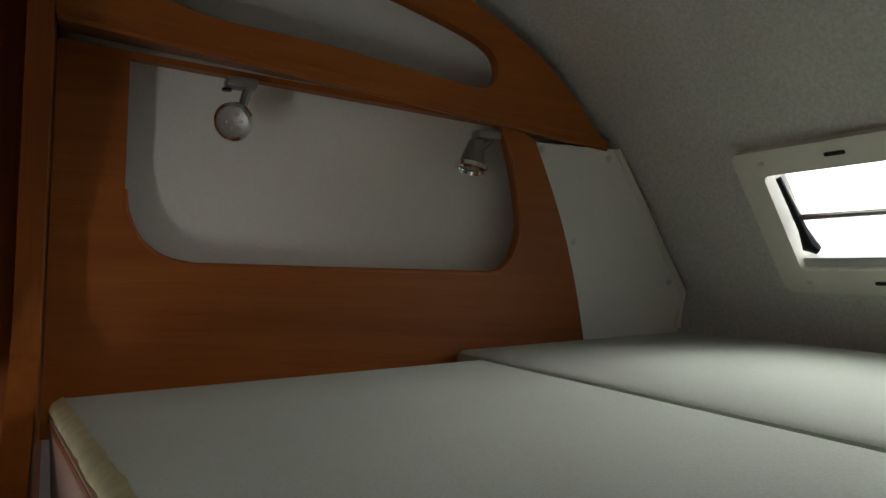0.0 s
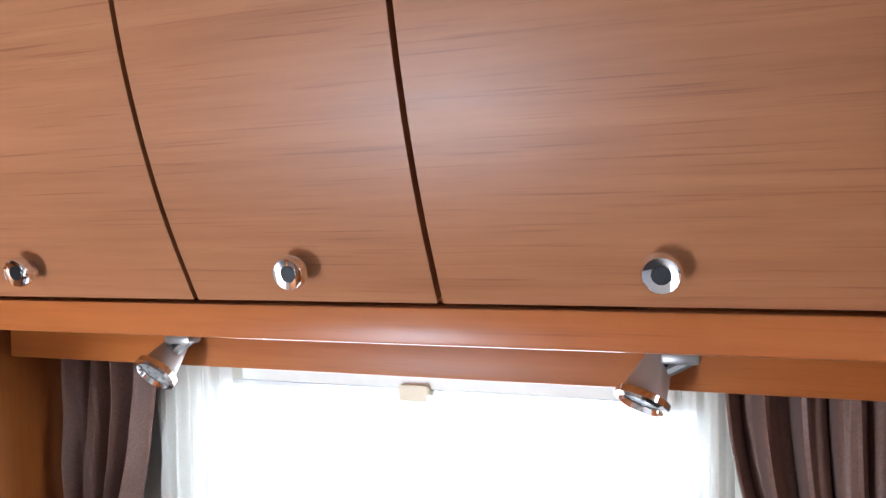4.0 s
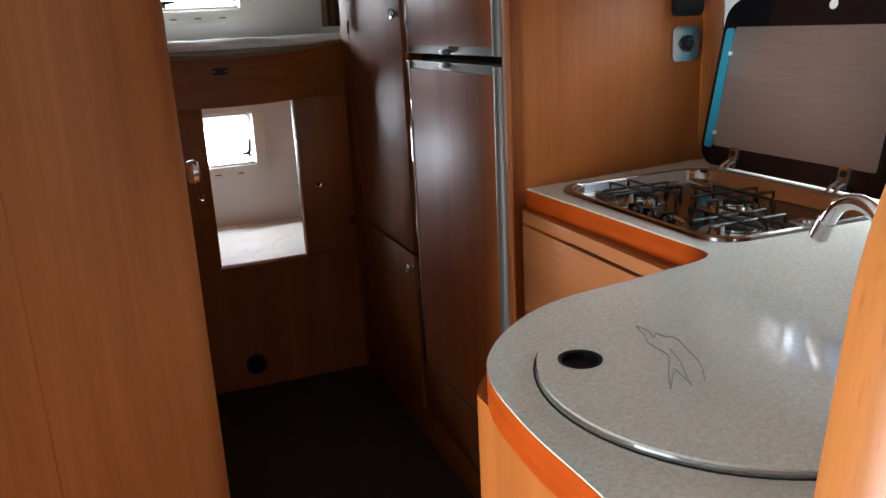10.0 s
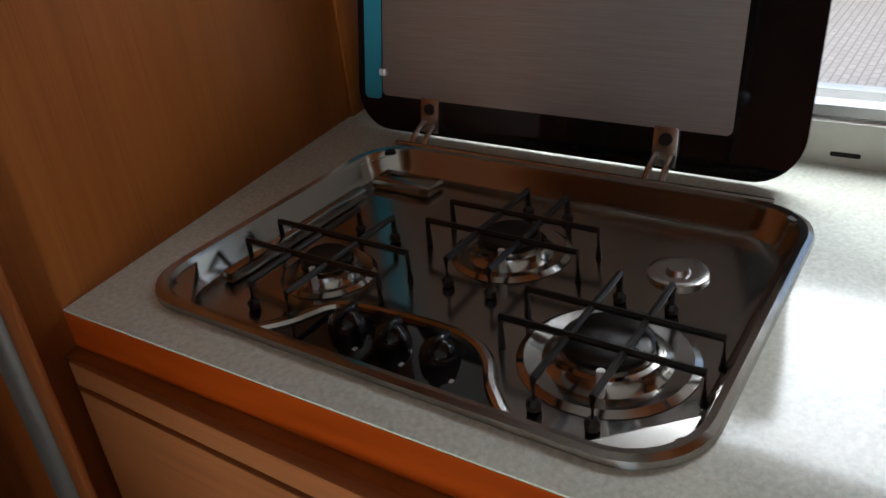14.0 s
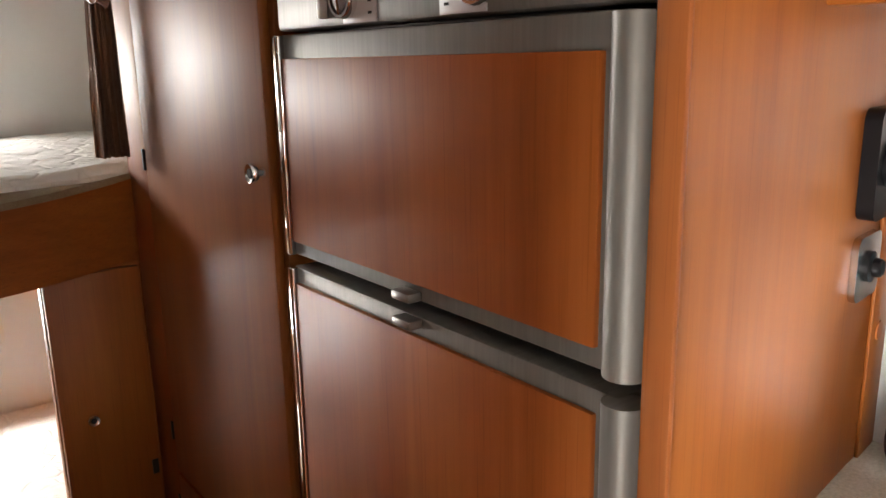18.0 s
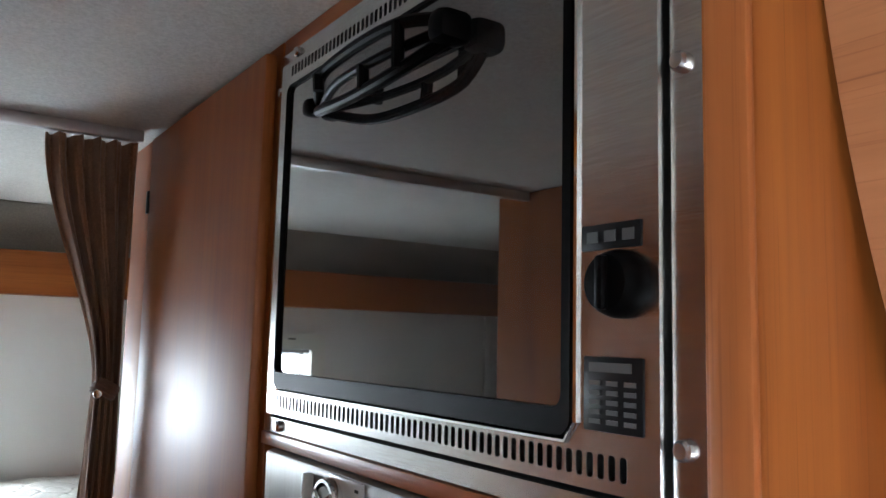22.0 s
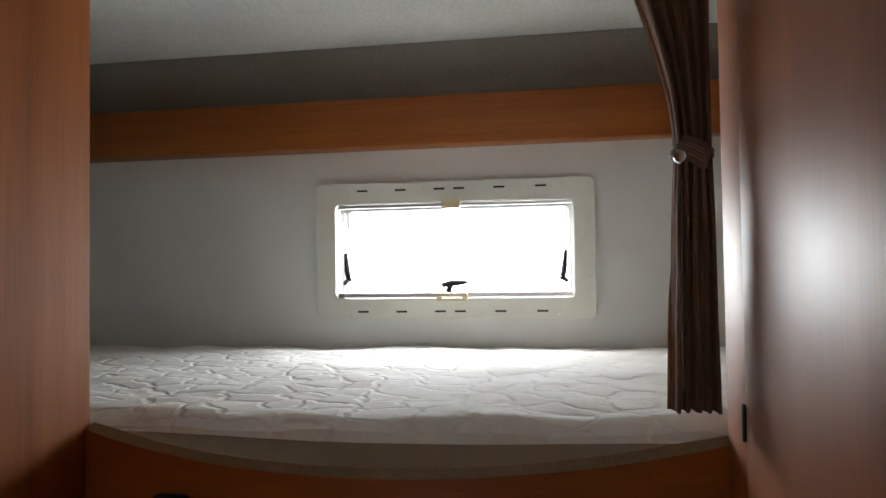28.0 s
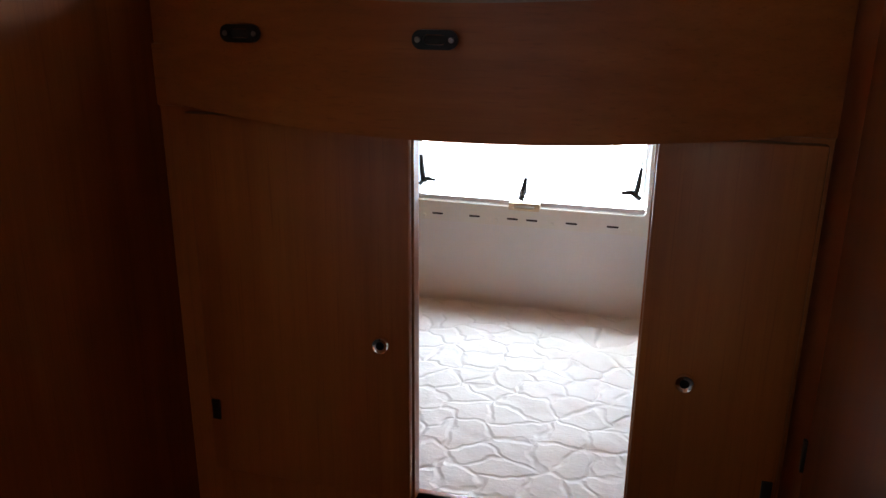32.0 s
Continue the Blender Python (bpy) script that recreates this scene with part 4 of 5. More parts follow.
# ---- kitchen ----
TOP = 0.907
FRONT = 0.716
tip = spline([(0.674, -0.513), (0.557, -0.535), (0.466, -0.550), (0.396, -0.582), (0.332, -0.641), (0.299, -0.705), (0.288, -0.80), (0.290, -0.90), (0.291, -1.088)], 6)
corner = spline([(FRONT + 0.006, -0.450), (0.722, -0.473), (0.716, -0.491), (0.700, -0.505), (0.674, -0.513)], 4)[:-1]
OUT = [(FRONT - 0.006, 0.0365)] + corner + tip + [(0.292, -1.094), (WALL_X - 0.002, -1.094), (WALL_X - 0.002, 0.0925)]
HOLE = rrect(0.757, 1.083, -0.469, -0.025, 0.05)


def inset(line, d):
    """The line moved in by d, for a base that stands back."""
    out = []
    for i, p in enumerate(line):
        a, c = line[max(i - 1, 0)], line[min(i + 1, len(line) - 1)]
        l = math.hypot(c[0] - a[0], c[1] - a[1])
        out.append((p[0] - (c[1] - a[1]) / l * d, p[1] + (c[0] - a[0]) / l * d))
    return out


EDGE = [OUT[0]] + corner + tip + [(0.292, -1.094)]
wt = thing("worktop", "speckled grey-beige worktop with an orange edge band", "worktop", at=(0.8, -0.6, TOP - 0.03))
part("slab", plate(OUT, [HOLE], "z", TOP - 0.0015, TOP), stone_top, wt)
part("core", plate(OUT, [HOLE], "z", TOP - 0.036, TOP - 0.002), orange, wt, "bright orange edge band", False)
BODY = inset(EDGE, -0.012)
base = thing("kitchen_unit", "cherry kitchen base unit with drawers", "kitchen cabinet", at=(0.9, -0.5, FLOOR))
part("carcass", plate([(WALL_X - 0.004, 0.020)] + [(max(x, 0.304), min(y, 0.020)) for x, y in BODY] + [(0.304, -1.0935), (WALL_X - 0.004, -1.0935)], [HOLE], "z", FLOOR, TOP - 0.0365), wood_z, base)
for z0, z1, kz in ((0.847, 0.8702, None), (0.669, 0.841, 0.770), (0.475, 0.663, 0.590), (FLOOR + 0.1, 0.469, 0.39)):
    dr = part("drawer_front", bx(FRONT - 0.014 + 0.002, FRONT + 0.004, -0.484, 0.008, z0, z1, 0.002), drawer_y, base, "cherry drawer front")
    dr.data.transform(Matrix.Translation((-0.010, 0, 0)))
    if kz:
        part("knob", lathe([(0.013, 0), (0.0145, 0.003), (0.0115, 0.005), (0.009, 0.002), (0, 0.002)], (FRONT - 0.0215, -0.246, kz), (-1, 0, 0), 20), mat("bronze_knob", (0.10, 0.07, 0.045), 0.3, 0.9), dr, "bronze recessed push knob")
    part("joint", bx(FRONT - 0.0135, FRONT - 0.010, -0.488, 0.016, z0 - 0.005, z0 - 0.001, 0), dark_gap, base)

lidc = Vector((0.500, -0.790))
LR = 0.175
sl = thing("sink_lid", "round speckled sink lid with steel rim and finger hole", "sink lid", at=(lidc.x, lidc.y, TOP))
part("disc", plate(ellipse(lidc.x, lidc.y, LR, LR, 72), [ellipse(0.383, -0.722, 0.018, 0.018, 24)], "z", TOP + 0.0054, TOP + 0.0075), stone_top, sl)
part("rim", lathe([(LR - 0.005, 0.000), (LR - 0.001, 0.000), (LR + 0.0008, 0.002), (LR + 0.0004, 0.0043), (LR - 0.005, 0.0043)], (lidc.x, lidc.y, TOP + 0.001), (0, 0, 1), 64), chrome, sl, "polished steel rim")
part("shadow_gap", lathe([(LR + 0.001, 0.0), (LR + 0.0032, 0.0), (LR + 0.0032, 0.0006), (LR + 0.001, 0.0006)], (lidc.x, lidc.y, TOP + 0.0002), (0, 0, 1), 64), dark_gap, sl)
part("finger_hole", lathe([(0, -0.0062), (0.0165, -0.0062), (0.0175, 0.0), (0.0205, 0.0012), (0.0205, -0.001), (0.018, -0.003)], (0.383, -0.722, TOP + 0.0075), (0, 0, 1), 28), black_plastic, sl, "black finger hole")
# engraved branching line drawing on the lid
ENG = [[(.474,-.677),(.468,-.70),(.460,-.718),(.459,-.738),(.456,-.755),(.437,-.78),(.418,-.808)], [(.474,-.677),(.477,-.693),(.471,-.712),(.480,-.702),(.482,-.713),(.489,-.722),(.482,-.746),(.472,-.778),(.453,-.808)], [(.468,-.741),(.46,-.765),(.447,-.79),(.437,-.811)], [(.418,-.808),(.437,-.786),(.445,-.779),(.437,-.811)]]
for e in ENG:
    part("engraving", tube([(x, y, TOP + 0.0076) for x, y in spline(e, 4)], 0.0006, 5), print_grey, sl)

TX, TY = 0.722, -0.813
tap = thing("tap", "tall chrome kitchen tap with a curved spout", "tap", at=(TX, TY, TOP))
part("base", lathe([(0.024, 0), (0.024, 0.005), (0.019, 0.009), (0.018, 0.032), (0.0155, 0.035), (0.0155, 0.078), (0.0175, 0.080), (0.0165, 0.100), (0.012, 0.104), (0, 0.105)], (TX, TY, TOP), (0, 0, 1), 28), chrome, tap)
part("spout", tube(spline([(TX - 0.003, TY + 0.012, TOP + 0.014), (TX - 0.008, TY + 0.034, TOP + 0.018), (TX - 0.012, TY + 0.050, TOP + 0.036), (TX - 0.014, TY + 0.066, TOP + 0.080), (TX - 0.014, TY + 0.079, TOP + 0.104), (TX - 0.014, TY + 0.103, TOP + 0.114), (TX - 0.013, TY + 0.128, TOP + 0.106), (TX - 0.012, TY + 0.145, TOP + 0.082)], 6), 0.0085, 16), chrome, tap)
part("nozzle", tube([(TX - 0.012, TY + 0.143, TOP + 0.086), (TX - 0.012, TY + 0.153, TOP + 0.066)], 0.0102, 16), satin_chrome, tap)
part("lever", tube(spline([(TX, TY - 0.01, TOP + 0.104), (TX - 0.003, TY + 0.012, TOP + 0.112), (TX - 0.008, TY + 0.042, TOP + 0.116)], 4), [0.014, 0.0135, 0.013, 0.012, 0.011, 0.010, 0.008, 0.007, 0.005], 12), chrome, tap)
part("mark", lathe([(0.0035, 0), (0.003, 0.001), (0, 0.001)], (TX - 0.0135, TY + 0.009, TOP + 0.09), (-0.8, 0.55, 0), 10), red, tap)
part("mark", lathe([(0.0035, 0), (0.003, 0.001), (0, 0.001)], (TX - 0.011, TY + 0.0125, TOP + 0.09), (-0.6, 0.75, 0), 10), blue, tap)

# hob
hob = thing("hob", "steel three-burner gas hob sunk in the worktop", "hob", at=(0.9, -0.27, TOP))
HX0, HX1, HY0, HY1 = 0.749, 1.095, -0.473, -0.012


def dish():
    bm = bmesh.new()
    rings = []
    for g, z in ((0, 0.0005), (0.001, 0.005), (0.005, 0.007), (0.010, 0.0055), (0.013, 0.001), (0.017, -0.012), (0.022, -0.0185), (0.028, -0.020)):
        rings.append([bm.verts.new((x, y, TOP + z)) for x, y in rrect(HX0 + g, HX1 - g, HY0 + g, HY1 - g, 0.055 - g * 0.6, 8)])
    for a, c in zip(rings, rings[1:]):
        for i in range(len(a)):
            j = (i + 1) % len(a)
            bm.faces.new((a[i], a[j], c[j], c[i]))
    bm.faces.new(rings[-1])
    bmesh.ops.recalc_face_normals(bm, faces=bm.faces[:])
    return bm


part("dish", dish(), hob_steel, hob, "pressed steel dish")
PAN = TOP - 0.020
well = spline([(0.776, -0.125), (0.796, -0.142), (0.826, -0.158), (0.836, -0.185), (0.840, -0.245), (0.836, -0.283), (0.821, -0.308), (0.796, -0.326), (0.776, -0.346)], 5)
part("control_recess", plate(list(reversed(well)), [], "z", PAN + 0.0004, PAN + 0.002), black_glass, hob, "glossy black control strip")
part("recess_rim", tube([(x + 0.002, y, PAN + 0.001) for x, y in well], 0.0055, 10), hob_steel, hob)
for y in (-0.193, -0.235, -0.277):
    k = part("gas_knob", lathe([(0.015, 0), (0.0145, 0.006), (0.012, 0.0125), (0.008, 0.0155), (0, 0.0165)], (0.809, y, PAN + 0.002), (-0.2, 0, 1), 22), black_glass, hob, "glossy black domed gas knob")
    part("grip", bx(0.796, 0.822, y - 0.003, y + 0.003, PAN + 0.012, PAN + 0.021, 0.0025), black_glass, k)
    part("mark", bx(0.790, 0.794, y - 0.022, y - 0.019, PAN + 0.0022, PAN + 0.0026, 0), light_plate, hob)


def burner(x, y, r):
    bnr = part("burner", lathe([(r * 1.75, 0.0), (r * 1.6, 0.003), (r * 1.25, 0.001), (r * 1.12, 0.004), (r * 1.05, 0.009), (r * 0.95, 0.010), (r * 0.86, 0.008), (r * 0.82, 0.012), (r * 0.3, 0.0125), (0, 0.0125)], (x, y, PAN + 0.0005), (0, 0, 1), 32), hob_steel, hob, "steel gas burner")
    part("cap", lathe([(r * 0.88, 0.0125), (r * 0.88, 0.017), (r * 0.78, 0.0195), (0, 0.0195)], (x, y, PAN), (0, 0, 1), 28), black_iron, bnr, "black burner cap")
    part("igniter", tube([(x - r * 1.12, y - r * 0.35, PAN), (x - r * 1.12, y - r * 0.35, PAN + 0.022)], 0.003, 8), white, bnr)
    g = part("pan_support", tube([(x - 0.070, y - 0.020, PAN + 0.001), (x - 0.070, y - 0.020, PAN + 0.025), (x + 0.070, y - 0.020, PAN + 0.025), (x + 0.070, y - 0.020, PAN + 0.001)], 0.0028, 6), black_iron, hob, "black wire pan support")
    part("wire", tube([(x - 0.070, y + 0.020, PAN + 0.001), (x - 0.070, y + 0.020, PAN + 0.025), (x + 0.070, y + 0.020, PAN + 0.025), (x + 0.070, y + 0.020, PAN + 0.001)], 0.0028, 6), black_iron, g)
    part("wire", tube([(x - 0.020, y - 0.072, PAN + 0.001), (x - 0.020, y - 0.072, PAN + 0.0265), (x - 0.020, y + 0.072, PAN + 0.0265), (x - 0.020, y + 0.072, PAN + 0.001)], 0.0028, 6), black_iron, g)
    part("wire", tube([(x + 0.020, y - 0.072, PAN + 0.001), (x + 0.020, y - 0.072, PAN + 0.0265), (x + 0.020, y + 0.072, PAN + 0.0265), (x + 0.020, y + 0.072, PAN + 0.001)], 0.0028, 6), black_iron, g)
    for sx in (-1, 1):
        for sy in (-1, 1):
            part("foot", lathe([(0, 0), (0.005, 0.001), (0.0055, 0.006), (0.003, 0.009), (0, 0.009)], (x + sx * 0.070, y + sy * 0.020, PAN), (0, 0, 1), 8), black_iron, g)


burner(0.872, -0.120, 0.024)
burner(0.968, -0.246, 0.030)
burner(0.864, -0.379, 0.036)
part("tap_boss", lathe([(0.024, 0), (0.024, 0.003), (0.019, 0.005), (0.010, 0.003), (0.008, 0.007), (0, 0.007)], (0.990, -0.385, PAN), (0, 0, 1), 24), steel, hob)
for y0, y1 in ((-0.118, -0.045), ):
    part("pressing", bx(1.028, 1.058, y0, y1, PAN, PAN + 0.012, 0.006), hob_steel, hob)
part("pressing", bx(0.82, 1.01, -0.056, -0.042, PAN, PAN + 0.012, 0.006), hob_steel, hob)
for sy, yc in ((-1, HY0 + 0.012), (1, HY1 - 0.012)):
    part("corner_plate", plate([(HX0 + 0.012, yc - sy * 0.020), (HX0 + 0.034, yc - sy * 0.002), (HX0 + 0.062, yc - sy * 0.002), (HX0 + 0.012, yc - sy * 0.052)], [], "z", PAN + 0.012, PAN + 0.0215), hob_steel, hob, "raised corner plate")
for x, y in ((0.775, -0.036), (0.784, -0.458), (1.07, -0.452), (1.07, -0.042)):
    part("screw", lathe([(0.006, 0), (0.005, 0.001), (0, 0.001)], (x, y, PAN + 0.0215 if x < 0.8 else TOP + 0.005), (0, 0, 1), 12), black_iron, hob)

# raised glass lid of the hob
lid = thing("glass_cover", "raised black glass hob lid with steel inner plate", "hob lid", at=(1.11, -0.27, TOP))
LID_Y0, LID_Y1 = -0.443, 0.047
LX = 1.128
lean = Matrix.Translation((LX, 0, 0.906)) @ pose(0, 0, 0, 0, 11, 0) @ Matrix.Translation((-LX, 0, -0.906))


def tilted(name, bm, material, parent, label=""):
    bmesh.ops.transform(bm, matrix=lean, verts=bm.verts[:])
    return part(name, bm, material, parent, label)


tilted("glass", plate(rrect(LID_Y0, LID_Y1, 0.911, 1.240, 0.045, 8), [], "x", LX, LX + 0.006), black_glass, lid, "black safety glass")
tilted("steel_plate", plate(rrect(LID_Y0 + 0.062, LID_Y1 - 0.036, 0.950, 1.186, 0.006), [], "x", LX - 0.0014, LX - 0.0002), lid_steel, lid, "brushed steel heat plate")
tilted("film", plate(rrect(LID_Y1 - 0.034, LID_Y1 - 0.010, 0.945, 1.184, 0.006), [], "x", LX - 0.0012, LX - 0.0002), teal, lid, "teal protective film strip")
for z in (0.972, 1.13):
    tilted("clip", bx(LX - 0.006, LX - 0.0012, LID_Y1 - 0.041, LID_Y1 - 0.034, z, z + 0.008, 0.001), white, lid)
for y in (-0.055, -0.322):
    h = tilted("hinge_plate", bx(LX - 0.003, LX - 0.0002, y - 0.012, y + 0.012, 0.914, 0.952, 0.002), satin_chrome, lid, "steel hinge plate")
    for d in (-0.008, 0.008):
        part("arm", tube([(LX + 0.002, y + d, 0.925), (LX - 0.016, y + d, 0.918), (LX - 0.034, y + d, 0.900), (LX - 0.052, y + d, 0.878)], 0.0035), satin_chrome, h)
    part("bolt", lathe([(0.007, 0), (0.006, 0.003), (0, 0.003)], (LX + 0.004, y, 0.940), (-1, 0, 0.2), 12), black_iron, h)
tilted("sticker_ring", lathe([(0.0165, 0), (0.0165, 0.0008), (0.0125, 0.0008), (0.0125, 0)], (LX, -0.350, 1.212), (-1, 0, 0), 24), red, lid, "round red warning sticker")
tilted("sticker", lathe([(0.013, 0), (0.013, 0.0006), (0, 0.0006)], (LX, -0.350, 1.212), (-1, 0, 0), 24), white, lid)
tilted("sticker_bar", bx(LX - 0.0012, LX - 0.0006, -0.360, -0.340, 1.2105, 1.2135, 0), red, lid)
tilted("finger_hole", lathe([(0.009, 0), (0.009, 0.001), (0, 0.001)], (LX, -0.220, 1.222), (-1, 0, 0), 20), white, lid)
part("inner_rim", tube([(1.097, -0.43, 0.911), (1.097, -0.03, 0.911)], 0.003, 8), steel, lid)

for e in (wt, base, sl, hob, lid):      # the whole worktop group stands a little nearer the fridge
    e.location.y += 0.014

bar = thing("blind_cassette", "grey blind cassette above the kitchen window", "roller blind", at=(1.18, -0.6, 1.40))
part("tube", tube([(1.17, 0.055, 1.400), (1.17, -1.05, 1.400)], 0.014, 14), alu, bar)
part("end_cap", bx(1.155, 1.186, -0.638, -0.608, 1.384, 1.416, 0.004), black_plastic, bar)
kp = thing("kitchen_pelmet", "cherry pelmet board below the wall cupboards", "pelmet", at=(1.0, -0.55, 1.41))
part("board", bx(0.905, 0.925, -1.078, 0.052, 1.412, 1.4505, 0.003), wood_y, kp)
part("soffit", bx(0.9255, WALL_X - 0.003, -1.078, 0.054, 1.432, 1.445, 0.001), wood_y, kp)
for y in (-0.16, -0.26):
    part("hook", tube([(0.915, y, 1.413), (0.915, y, 1.402), (0.908, y, 1.398)], 0.003), black_iron, kp)


# ---- wall cupboards ----
PROF = [(0.897, 1.490), (0.847, 1.588), (0.810, 1.688), (0.786, 1.79), (0.777, CEIL - 0.004)]


def curved_door(y0, y1, z0=1.4915, z1=CEIL - 0.004):
    p = spline(PROF, 5)
    n = len(p) - 1
    return grid(1, n, lambda u, v: (p[round(v * n)][0], y0 + (y1 - y0) * u, max(z0, min(z1, p[round(v * n)][1]))), 0.016)


def cupboard(name, label, ys, knobs, glass_in=None, sides=(True, True)):
    y0, y1 = min(ys), max(ys)
    e = thing(name, label, "wall cupboard", at=(1.05, (y0 + y1) / 2, 1.45))
    inner = [(x + 0.024, z) for x, z in spline(PROF, 5)]
    part("carcass", plate(inner + [(WALL_X - 0.003, CEIL - 0.004), (WALL_X - 0.003, 1.490)], [], "y", y0 + 0.002, y1 - 0.002), wood_y, e)
    part("rail", bx(0.898, 0.920, y0 + 0.003, y1 - 0.003, 1.451, 1.487, 0.003), trim_y, e, "cherry bottom rail")
    part("bottom", bx(0.920, WALL_X - 0.003, y0 + 0.003, y1 - 0.003, 1.470, 1.488, 0.001), wood_y, e)
    for i, (a, c) in enumerate(zip(ys, ys[1:])):
        d = part("door", curved_door(a - 0.003, c + 0.003), cup_y, e, "curved cherry door")
        ky = knobs[i]
        knob(d, 0.876, ky - 0.008, 1.526, (-0.95, 0, -0.2), 0.0165)
        if glass_in == i:
            pp = spline(PROF, 5)
            sel = [q for q in pp if q[1] > 1.553]
            n = len(sel) - 1
            part("glass_panel", grid(1, n, lambda u, v: (sel[round(v * n)][0] - 0.004, a - 0.045 + (c - a + 0.075) * u, sel[round(v * n)][1]), 0.003), smoke, d, "dark smoked glass panel")
    for i, y in enumerate((max(ys) + 0.010, min(ys) - 0.010)):
        if sides[i]:
            side = [(x - 0.018, z) for x, z in spline([(0.928, 1.451)] + PROF, 5)]
            part("side_panel", plate(side + [(WALL_X - 0.003, CEIL - 0.002), (WALL_X - 0.003, 1.451)], [], "y", y - 0.0045, y + 0.0095), trim_z, e, "curved side panel")
    return e


dk = cupboard("dinette_cupboard", "cherry wall cupboard with three curved doors over the dinette", (-1.160, -1.581, -1.855, -2.256), (-1.370, -1.711, -2.050))
part("cover_plug", lathe([(0.006, 0), (0.005, 0.001), (0, 0.001)], (0.858, -2.272, 1.53), (-1, 0, 0), 12), dark_gap, dk)
cupboard("kitchen_cupboard", "cherry wall cupboard with a smoked glass door over the kitchen", (0.045, -0.310, -0.594, -0.935), (-0.187, -0.488, -0.780), 1, (False, True))

# ---- dinette ----
pel = thing("dinette_pelmet", "cherry pelmet above the dinette window", "pelmet", at=(1.07, -1.7, 1.42))
part("board", bx(1.056, 1.076, -2.276, -1.131, 1.387, 1.443, 0.003), wood_y, pel)
part("light_strip", bx(1.046, 1.056, -2.26, -1.20, 1.437, 1.443, 0.001), alu, pel, "thin aluminium strip")


def spot(name, x, y, z, aim, label, hang=(-0.006, -0.033), k=1.0):
    """A small swivelling reading lamp under a board."""
    e = thing(name, label, "reading lamp", at=(x, y, z))
    d = Vector(aim).normalized()

    def sized(profile):
        return [(r * k, h * k) for r, h in profile]

    part("mount", bx(x - 0.013, x + 0.013, y - 0.016, y + 0.022, z - 0.013, z, 0.004), lamp_metal, e)
    part("switch", lathe([(0.006, 0), (0.006, 0.003), (0, 0.003)], (x, y + 0.020, z - 0.014), (0, 0, -1), 10), black_plastic, e)
    c = Vector((x, y + hang[0], z + hang[1]))
    part("neck", tube([(x, y - 0.006, z - 0.010), tuple(c)], 0.006), lamp_metal, e)
    part("head", lathe(sized([(0, -0.022), (0.011, -0.020), (0.014, -0.008), (0.0195, 0.018), (0.0185, 0.018), (0.015, 0.012), (0, 0.012)]), c, d, 24), lamp_metal if k == 1.0 else lamp_silver, e, "tapered lamp head")
    part("ring", lathe(sized([(0.020, 0.015), (0.0235, 0.017), (0.0235, 0.023), (0.0195, 0.025), (0.018, 0.020)]), c, d, 28), chrome, e, "chrome front ring")
    part("lens", lathe(sized([(0.0185, 0.0185), (0.010, 0.020), (0, 0.0205)]), c, d, 24), lens_glass, e, "clear lamp lens")
    for i in range(7):
        a = 2 * math.pi * i / 6
        r = 0.0 if i == 6 else 0.0095 * k
        q = d.to_track_quat("Z", "Y")
        part("led", lathe([(0.0025, 0), (0.002, 0.0015), (0, 0.002)], c + q @ Vector((r * math.cos(a), r * math.sin(a), 0.0197 * k)), d, 8), lamp_metal, e)
    return e


spot("reading_lamp", 1.02, -1.466, 1.436, (-0.72, 0.12, -0.6), "grey and chrome reading lamp under the dinette cupboard", (0.028, -0.033), 1.2)
spot("reading_lamp", 1.02, -2.064, 1.436, (-0.45, 0.28, -0.75), "grey and chrome reading lamp under the dinette cupboard", (0.032, -0.030), 1.2)
for ya, yb, s in ((-1.14, -1.322, 0.2), (-2.27, -2.10, 1.7)):
    c = thing("window_curtain", "taupe pleated curtain beside the dinette window", "curtain", at=(1.14, ya, 0.5))
    part("cloth", folds(((1.135, ya), (1.135, yb)), 0.75, 1.392, 0.021, 4, (0.98, 0.55, 0.3), s), cloth("taupe_curtain", (0.135, 0.070, 0.050), (0.20, 0.112, 0.080), 300, 0.6, 0.1), c)
    part("tieback", lathe([(0.05, -0.02), (0.054, 0), (0.05, 0.02)], (1.135, ya + (yb - ya) * 0.3, 0.985), (0, 0.2, 1), 20), curtain_brown, c)
for ya, yb, s in ((-1.29, -1.42, 0.9), (-2.15, -2.01, 2.2)):
    c = thing("sheer_curtain", "white sheer curtain at the dinette window", "curtain", at=(1.175, ya, 0.5))
    part("cloth", folds(((1.172, ya), (1.172, yb)), 0.75, 1.40, 0.009, 5, None, s), sheer, c)

# partition with the swept cut-out, between kitchen and dinette
PY0, PY1 = -1.108, -1.081
sweep = spline([(0.263, 0.80), (0.267, 0.947), (0.279, 1.065), (0.289, 1.130), (0.311, 1.178), (0.343, 1.211), (0.382, 1.232), (0.426, 1.241), (0.472, 1.231), (0.508, 1.210), (0.545, 1.188), (0.597, 1.174), (0.656, 1.176), (0.716, 1.186), (0.768, 1.219), (0.806, 1.281), (0.819, 1.335), (0.821, 1.42), (0.812, 1.58), (0.784, 1.75), (0.762, CEIL - 0.001)], 5)
ptn = thing("partition", "cherry partition with a swept cut-out behind the bench", "partition", "", "structure", (0.7, PY0, FLOOR))
part("panel", plate([(0.263, FLOOR)] + sweep + [(WALL_X - 0.002, CEIL - 0.001), (WALL_X - 0.002, FLOOR)], [], "y", PY0, PY1), wood_z, ptn)


